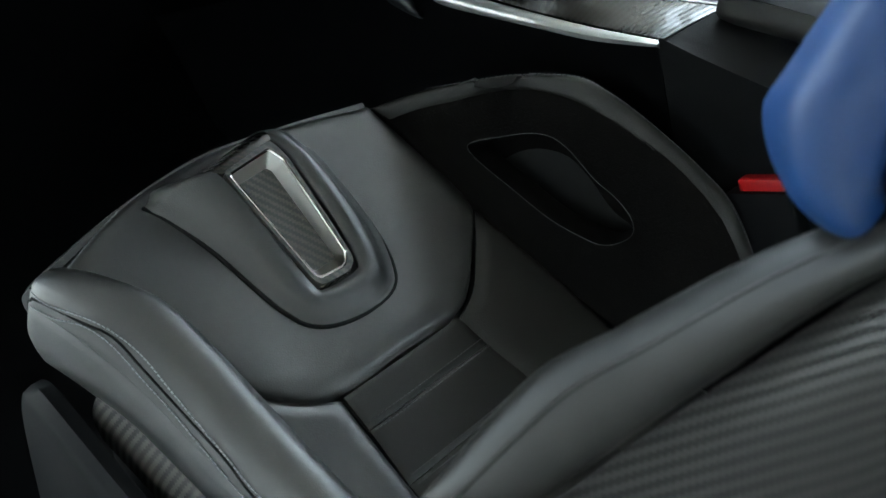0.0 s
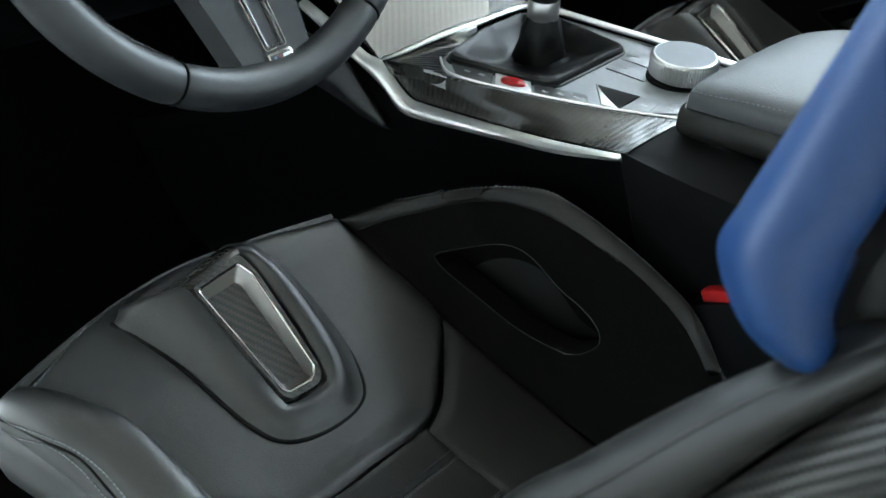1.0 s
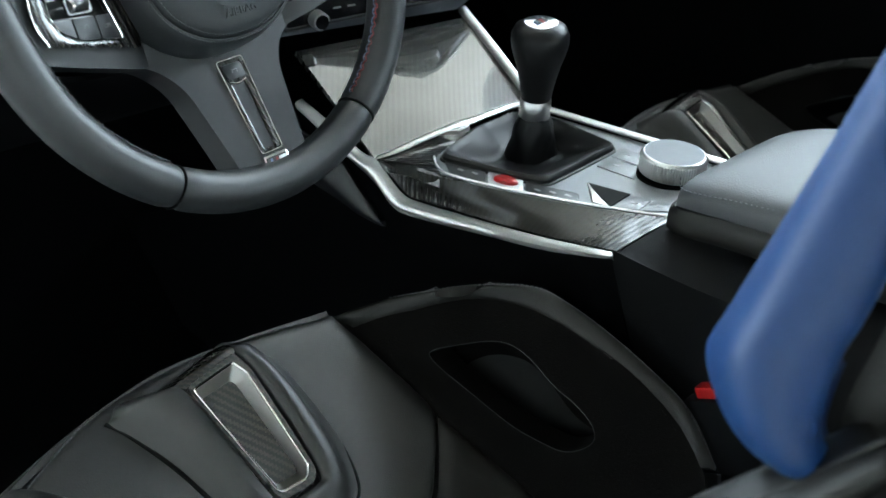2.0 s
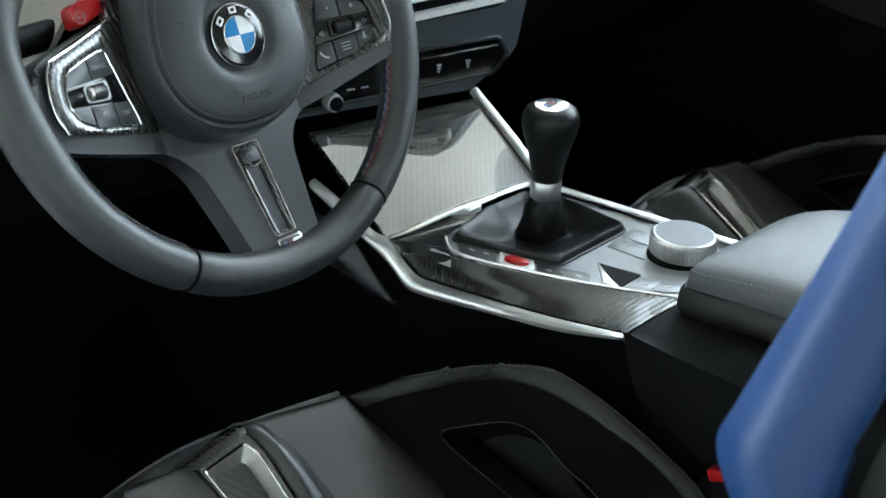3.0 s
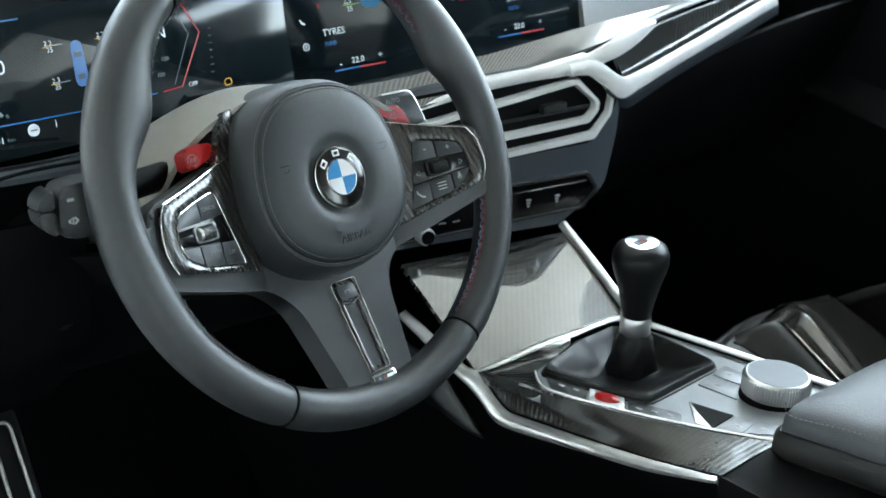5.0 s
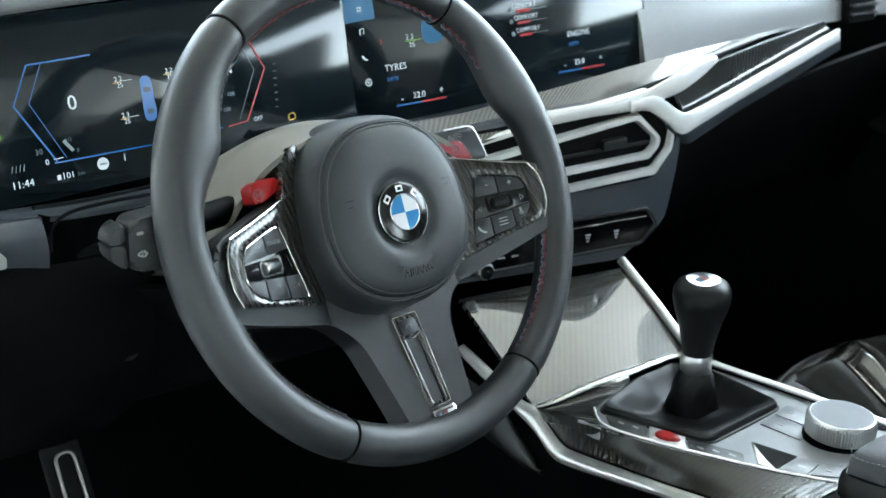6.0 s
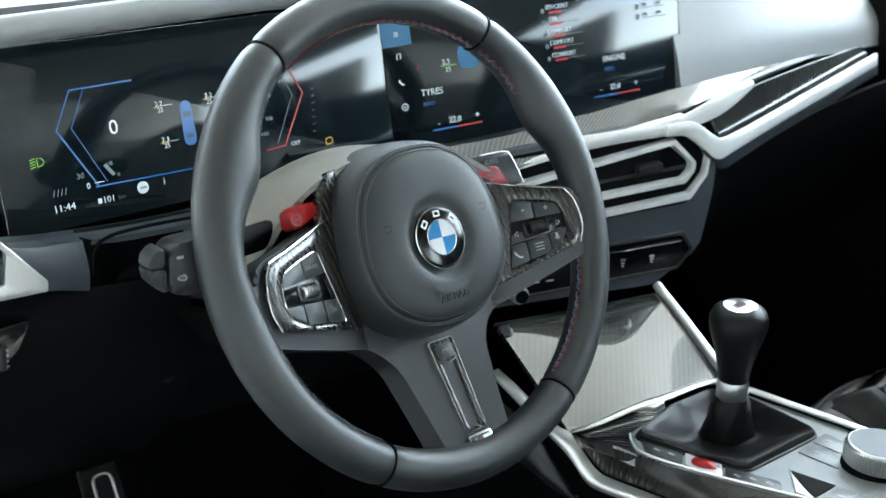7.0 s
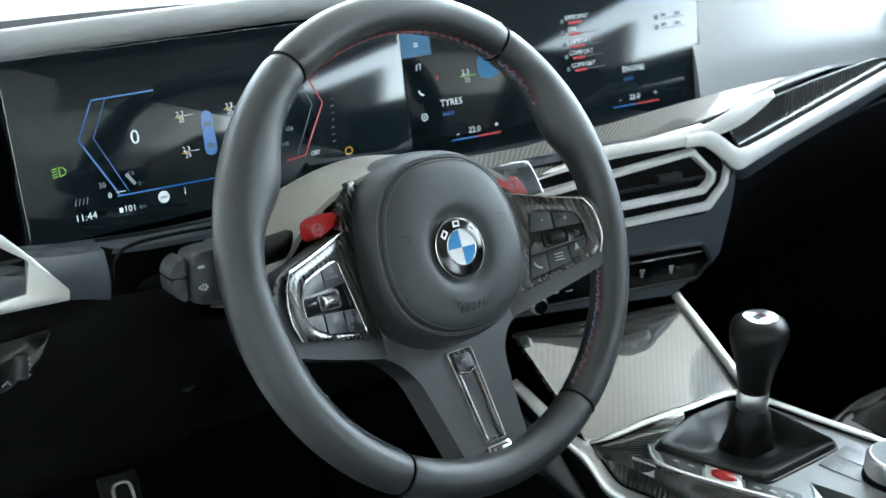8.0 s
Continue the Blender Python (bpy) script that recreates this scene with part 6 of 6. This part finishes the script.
part("plate", prism(rounded([(-0.05, -0.032), (-0.006, -0.026), (0.018, -0.008), (0.0285, 0.012), (-0.05, 0.006)], 0.004), -0.012, 0.002, 0.001, at=SWP), GLOSS, switch)
part("wheel", tube([SWP @ Vector((0.0035, -0.019, 0.001)), SWP @ Vector((0.0055, -0.002, 0.001))], 0.0055, 16, up=(0, 1, 0)), GREY_PLASTIC, switch)
for k in range(4):
    part("marking", quad(0.0075 + 0.0002 * k, 0.0092 + 0.0002 * k, -0.017 + 0.004 * k, -0.0158 + 0.004 * k, SWP, 0.0064), MARK, switch)
part("marking", stroke([(-0.010, -0.022), (-0.006, -0.019), (-0.004, -0.022)], 0.0012, SWP, 0.0024), MARK, switch)

# pedal
pedal = thing("foot_rest", "pale metal-edged pedal in the dark footwell", "pedal")
part("pad", block(-0.016, 0.016, -0.10, 0.05, -0.006, 0.0, 0.004, at=pose(-0.196, 0.14, 0.405, 60, 0, 0)), RUBBER, pedal)
part("bright_edge", tube([pose(-0.196, 0.14, 0.405, 60, 0, 0) @ Vector((x, y, 0.002)) for x, y in rounded([(-0.009, -0.08), (0.009, -0.08), (0.0075, 0.042), (-0.0075, 0.042)], 0.007)], 0.0016, 8, closed=True), DULL, pedal)

# passenger seat
pseat = thing("passenger_seat", "black leather passenger bucket seat with a carbon insert plate", "car seat", group="front seats")
for piece in list(seat.children):
    if piece.name.split(".")[0] in ("thigh_pad", "front_face", "hump", "hump_seam", "carbon_plate", "centre_panel", "side_panel", "suede_side", "bolster_rim", "bolster_outside", "near_bolster", "cushion_base"):
        twin = new(piece.name.split(".")[0], piece.data)
        twin.parent, twin.matrix_basis = pseat, pose(0.72, 0.04, 0)
        for detail in piece.children:
            new(detail.name.split(".")[0], detail.data).parent = twin
part("backrest", sheet([[(0.46, -0.42, 0.33), (0.46, -0.52, 0.60), (0.50, -0.6, 0.95)], [(0.52, -0.34, 0.36), (0.53, -0.43, 0.60), (0.56, -0.56, 0.95)], [(0.70, -0.44, 0.34), (0.70, -0.52, 0.60), (0.70, -0.6, 0.98)], [(0.88, -0.34, 0.36), (0.87, -0.43, 0.60), (0.84, -0.56, 0.95)], [(0.94, -0.42, 0.33), (0.94, -0.52, 0.60), (0.90, -0.6, 0.95)]], 30, 40, puff=0.004, skirt=0.06, up=(0, 1, 0.3)), LEATHER_SOFT, pseat)

# ---- curved display ----
screen = thing("curved_display", "wide glossy dark curved display with instrument and menu graphics", "display")
zl = Vector((-0.2395, 0.1797, 0.640))
zr = Vector((0.108, 0.186, 0.655))
CL = Matrix((((zr - zl).normalized()), Vector((0, 0.17, 0.985)).normalized(), (0, 0, 0))).to_3x3()
ex = (zr - zl).normalized()
ey = (Vector((0, 0.17, 0.985)) - ex * Vector((0, 0.17, 0.985)).dot(ex)).normalized()
ez = ex.cross(ey)
CLU = Matrix((ex, ey, ez)).transposed().to_4x4()
CLU.translation = zl
fx = Vector((0.363, -0.0445, 0.0205)).normalized()
fy = (Vector((0.022, 0.17, 0.985)) - fx * Vector((0.022, 0.17, 0.985)).dot(fx)).normalized()
CEN = Matrix((fx, fy, fx.cross(fy))).transposed().to_4x4()
CEN.translation = Vector((0.108, 0.2005, 0.655))
part("cluster_glass", prism(rounded([(0, 0), (0.352, 0), (0.352, 0.137), (0, 0.137)], 0.004), -0.010, 0.0, 0.0012, at=CLU), GLASS, screen)
part("centre_glass", prism(rounded([(-0.003, -0.006), (0.367, 0), (0.367, 0.150), (0.003, 0.142)], 0.004), -0.010, 0.0, 0.0012, at=CEN), GLASS, screen)


def ui(name, bm, mat):
    return part(name, bm, mat, screen, smooth=False)


Z1, Z2 = 0.0005, 0.0009
ui("readout", letters("0", 0.016, CLU @ pose(0.0922, 0.0676, Z2), 0.0001), UI_WHITE)
ui("scale_line", stroke([(0.1133, 0.1009), (0.0634, 0.1005), (0.0484, 0.0725), (0.0724, 0.0269)], 0.0013, CLU, Z1), UI_BLUE)
ui("scale_line", stroke([(0.0745, 0.1005), (0.060, 0.0725), (0.080, 0.0285)], 0.0006, CLU, Z1), UI_BLUE)
ui("base_line", stroke([(0.0700, 0.0262), (0.1, 0.0255), (0.1529, 0.0245), (0.19, 0.0255), (0.215, 0.0262)], 0.0012, CLU, Z1), UI_BLUE)
ui("base_line", stroke([(0.2203, 0.0262), (0.2389, 0.0275), (0.263, 0.0684), (0.2525, 0.0901), (0.24, 0.10)], 0.0012, CLU, Z1), UI_RED)
ui("scale_line", stroke([(0.232, 0.030), (0.2525, 0.0684), (0.2445, 0.088)], 0.0005, CLU, Z1), UI_DIM)
for text, x, y, s, m in (("30", 0.0598, 0.0364, 0.0062, UI_DIM), ("0", 0.0645, 0.0278, 0.0062, UI_WHITE), ("11:44", 0.0434, 0.0155, 0.0078, UI_WHITE), ("101", 0.0785, 0.0150, 0.0070, UI_WHITE), ("km", 0.0888, 0.0146, 0.0048, UI_DIM), ("i", 0.1254, 0.0193, 0.0085, UI_WHITE), ("2.2", 0.1318, 0.0795, 0.0056, UI_WHITE), ("25", 0.1325, 0.0745, 0.0052, UI_WHITE), ("2.3", 0.1325, 0.0512, 0.0056, UI_WHITE), ("25", 0.1332, 0.0462, 0.0052, UI_WHITE), ("2.2", 0.1752, 0.0795, 0.0056, UI_WHITE), ("25", 0.1752, 0.0745, 0.0052, UI_WHITE), ("1/2", 0.0838, 0.0415, 0.0042, UI_DIM), ("0", 0.0895, 0.0322, 0.0045, UI_DIM), ("OFF", 0.2490, 0.0275, 0.0052, UI_WHITE), ("+27.0", 0.2680, 0.0140, 0.0058, UI_DIM), ("150", 0.2270, 0.0520, 0.0048, UI_DIM), ("100", 0.2210, 0.0400, 0.0048, UI_DIM), ("N", 0.2270, 0.0730, 0.0135, UI_WHITE)):
    ui("readout", letters(text, s, CLU @ pose(x, y, Z2), 0.0001), m)
for x, y in ((0.1322, 0.0770), (0.1330, 0.0487), (0.1752, 0.0770)):
    ui("rule", quad(x - 0.005, x + 0.002, y - 0.0003, y + 0.0003, CLU, Z1), UI_AMBER)
    ui("rule", quad(x + 0.003, x + 0.011, y + 0.0004, y + 0.0008, CLU, Z1), UI_WHITE)
ui("car_icon", prism(smooth2([(0.1495, 0.045), (0.1585, 0.045), (0.1590, 0.062), (0.1580, 0.077), (0.1500, 0.077), (0.149, 0.062)], 24), 0.0002, Z1, at=CLU), UI_BLUE)
ui("car_icon", quad(0.1508, 0.1572, 0.066, 0.070, CLU, Z2), UI_NIGHT)
ui("car_icon", quad(0.1512, 0.1568, 0.049, 0.053, CLU, Z2), UI_NIGHT)
ui("needle", stroke([(0.080, 0.0415), (0.0862, 0.0325)], 0.0028, CLU, Z1), UI_DIM)
ui("needle", quad(0.0695, 0.0775, 0.0288, 0.0294, CLU, Z2), UI_WHITE)
ui("limit_sign", lathe([(0.0, 0.0), (0.0048, 0.0), (0.0047, 0.0003), (0.0, 0.0003)], 28, CLU @ pose(0.1072, 0.0181, 0.0003)), UI_WHITE)
ui("limit_mark", quad(0.1045, 0.1099, 0.0174, 0.0188, CLU, Z2), UI_DIM)
ui("fuel_icon", quad(0.0698, 0.0728, 0.0130, 0.0168, CLU, Z1), UI_WHITE)
ui("lamp_icon", stroke([(0.0300, 0.0490), (0.0335, 0.0500), (0.0350, 0.0525), (0.0335, 0.0550), (0.0300, 0.0560), (0.0300, 0.0490)], 0.0007, CLU, Z1), UI_GREEN)
for k in range(4):
    ui("lamp_icon", stroke([(0.0245, 0.0488 + 0.002 * k), (0.0285, 0.0498 + 0.002 * k)], 0.0007, CLU, Z1), UI_GREEN)
for k in range(4):
    ui("stripe_icon", stroke([(0.0370 + 0.003 * k, 0.0250), (0.0385 + 0.003 * k, 0.0300)], 0.0007, CLU, Z1), UI_DIM)
ui("engine_icon", stroke([(0.2795, 0.0215), (0.2795, 0.0250), (0.2815, 0.0262), (0.2850, 0.0262), (0.2862, 0.0245), (0.2862, 0.0220), (0.2845, 0.0208), (0.2795, 0.0208)], 0.0008, CLU, Z1), UI_AMBER)
for k in range(7):
    ui("scale_mark", quad(0.268 + 0.0006 * k, 0.271 + 0.0006 * k, 0.034 + 0.006 * k, 0.0345 + 0.006 * k, CLU, Z1), UI_DIM)
# menu part
ui("menu_tile", prism([(0.0115, 0.0905), (0.0430, 0.0915), (0.0425, 0.1135), (0.0110, 0.1130)], 0.0002, Z1, at=CEN), UI_TILE)
for dx in (0, 1):
    for dy in (0, 1):
        ui("tile_dots", quad(0.0255 + 0.0024 * dx, 0.0273 + 0.0024 * dx, 0.0995 + 0.0024 * dy, 0.1013 + 0.0024 * dy, CEN, Z2), UI_WHITE)
ui("note_icon", stroke([(0.0258, 0.0785), (0.0262, 0.0835), (0.0300, 0.0842), (0.0296, 0.0790)], 0.0009, CEN, Z1), UI_WHITE)
ui("phone_icon", stroke([(0.0255, 0.0602), (0.0262, 0.0580), (0.0285, 0.0560), (0.0305, 0.0556)], 0.0016, CEN, Z1), UI_WHITE)
ui("round_icon", tube([CEN @ Vector((0.0283 + 0.0030 * math.cos(a), 0.0353 + 0.0030 * math.sin(a), Z1)) for a in (2 * math.pi * k / 20 for k in range(20))], 0.0005, 5, closed=True), UI_WHITE)
ui("round_icon", quad(0.0275, 0.0291, 0.0345, 0.0363, CEN, Z1), UI_WHITE)
ui("chevron", stroke([(0.0455, 0.0722), (0.0470, 0.0700), (0.0455, 0.0678)], 0.0010, CEN, Z1), UI_RED)
for text, x, y, s, m in (("2.3", 0.0768, 0.0705, 0.0072, UI_WHITE), ("25", 0.0785, 0.0632, 0.0066, UI_WHITE), ("TYRES", 0.0583, 0.0452, 0.0086, UI_WHITE), ("INFO", 0.0538, 0.0350, 0.0054, UI_BLUE), ("-", 0.0615, 0.0152, 0.010, UI_WHITE), ("22.0", 0.0800, 0.0162, 0.0080, UI_WHITE), ("+", 0.105, 0.0170, 0.009, UI_WHITE), ("ENGINE", 0.276, 0.0494, 0.0082, UI_WHITE), ("INFO", 0.269, 0.0394, 0.0056, UI_BLUE), ("-", 0.2559, 0.0198, 0.009, UI_WHITE), ("22.0", 0.2744, 0.0205, 0.0078, UI_WHITE), ("+", 0.3022, 0.0210, 0.008, UI_WHITE), ("COMFORT", 0.2106, 0.0845, 0.0062, UI_WHITE), ("COMFORT", 0.2122, 0.0732, 0.0062, UI_WHITE), ("COMFORT", 0.2135, 0.0610, 0.0062, UI_WHITE), ("ON", 0.2035, 0.0965, 0.0062, UI_WHITE), ("EFFICIENT", 0.2100, 0.1080, 0.0062, UI_WHITE)):
    ui("readout", letters(text, s, CEN @ pose(x, y, Z2), 0.0001), m)
ui("rule", quad(0.071, 0.088, 0.0668, 0.0675, CEN, Z1), UI_GREEN)
ui("rule", quad(0.082, 0.094, 0.0672, 0.0676, CEN, Z1), UI_DIM)
ui("car_icon", prism(smooth2([(0.093, 0.064), (0.112, 0.064), (0.112, 0.084), (0.093, 0.084)], 16), 0.0002, Z1, at=CEN), UI_TILE)
for x0, x1, y in ((0.0547, 0.1099, 0.0094), (0.2465, 0.3067, 0.0130)):
    ui("heat_bar", quad(x0, (x0 + x1) / 2, y - 0.0008, y + 0.0008, CEN, Z1), UI_BLUE)
    ui("heat_bar", quad((x0 + x1) / 2, x1, y - 0.0008, y + 0.0008, CEN, Z1), UI_RED)
for k, (x, y, w) in enumerate(((0.2000, 0.1030, 0.016), (0.2000, 0.0918, 0.015), (0.2010, 0.0798, 0.017), (0.2020, 0.0684, 0.015), (0.2030, 0.0562, 0.015))):
    ui("setting_bar", quad(x, x + w, y - 0.0012, y + 0.0012, CEN, Z1), UI_RED)
    ui("setting_line", quad(x + w, x + w + 0.022, y + 0.0002, y + 0.0009, CEN, Z1), UI_DIM)
    ui("setting_icon", lathe([(0.0, 0.0), (0.0023, 0.0), (0.0022, 0.0003), (0.0, 0.0003)], 16, CEN @ pose(x - 0.0075, y + 0.002, 0.0003)), UI_DIM)
for y in (0.0955, 0.0855):
    ui("setting_line", quad(0.318, 0.349, y - 0.0005, y + 0.0003, CEN, Z1), UI_DIM)
    ui("setting_bar", quad(0.318, 0.324, y + 0.002, y + 0.0048, CEN, Z1), UI_DIM)
    ui("setting_bar", quad(0.336, 0.343, y + 0.002, y + 0.0048, CEN, Z1), UI_DIM)
    ui("setting_icon", quad(0.309, 0.3135, y - 0.001, y + 0.004, CEN, Z1), UI_DIM)
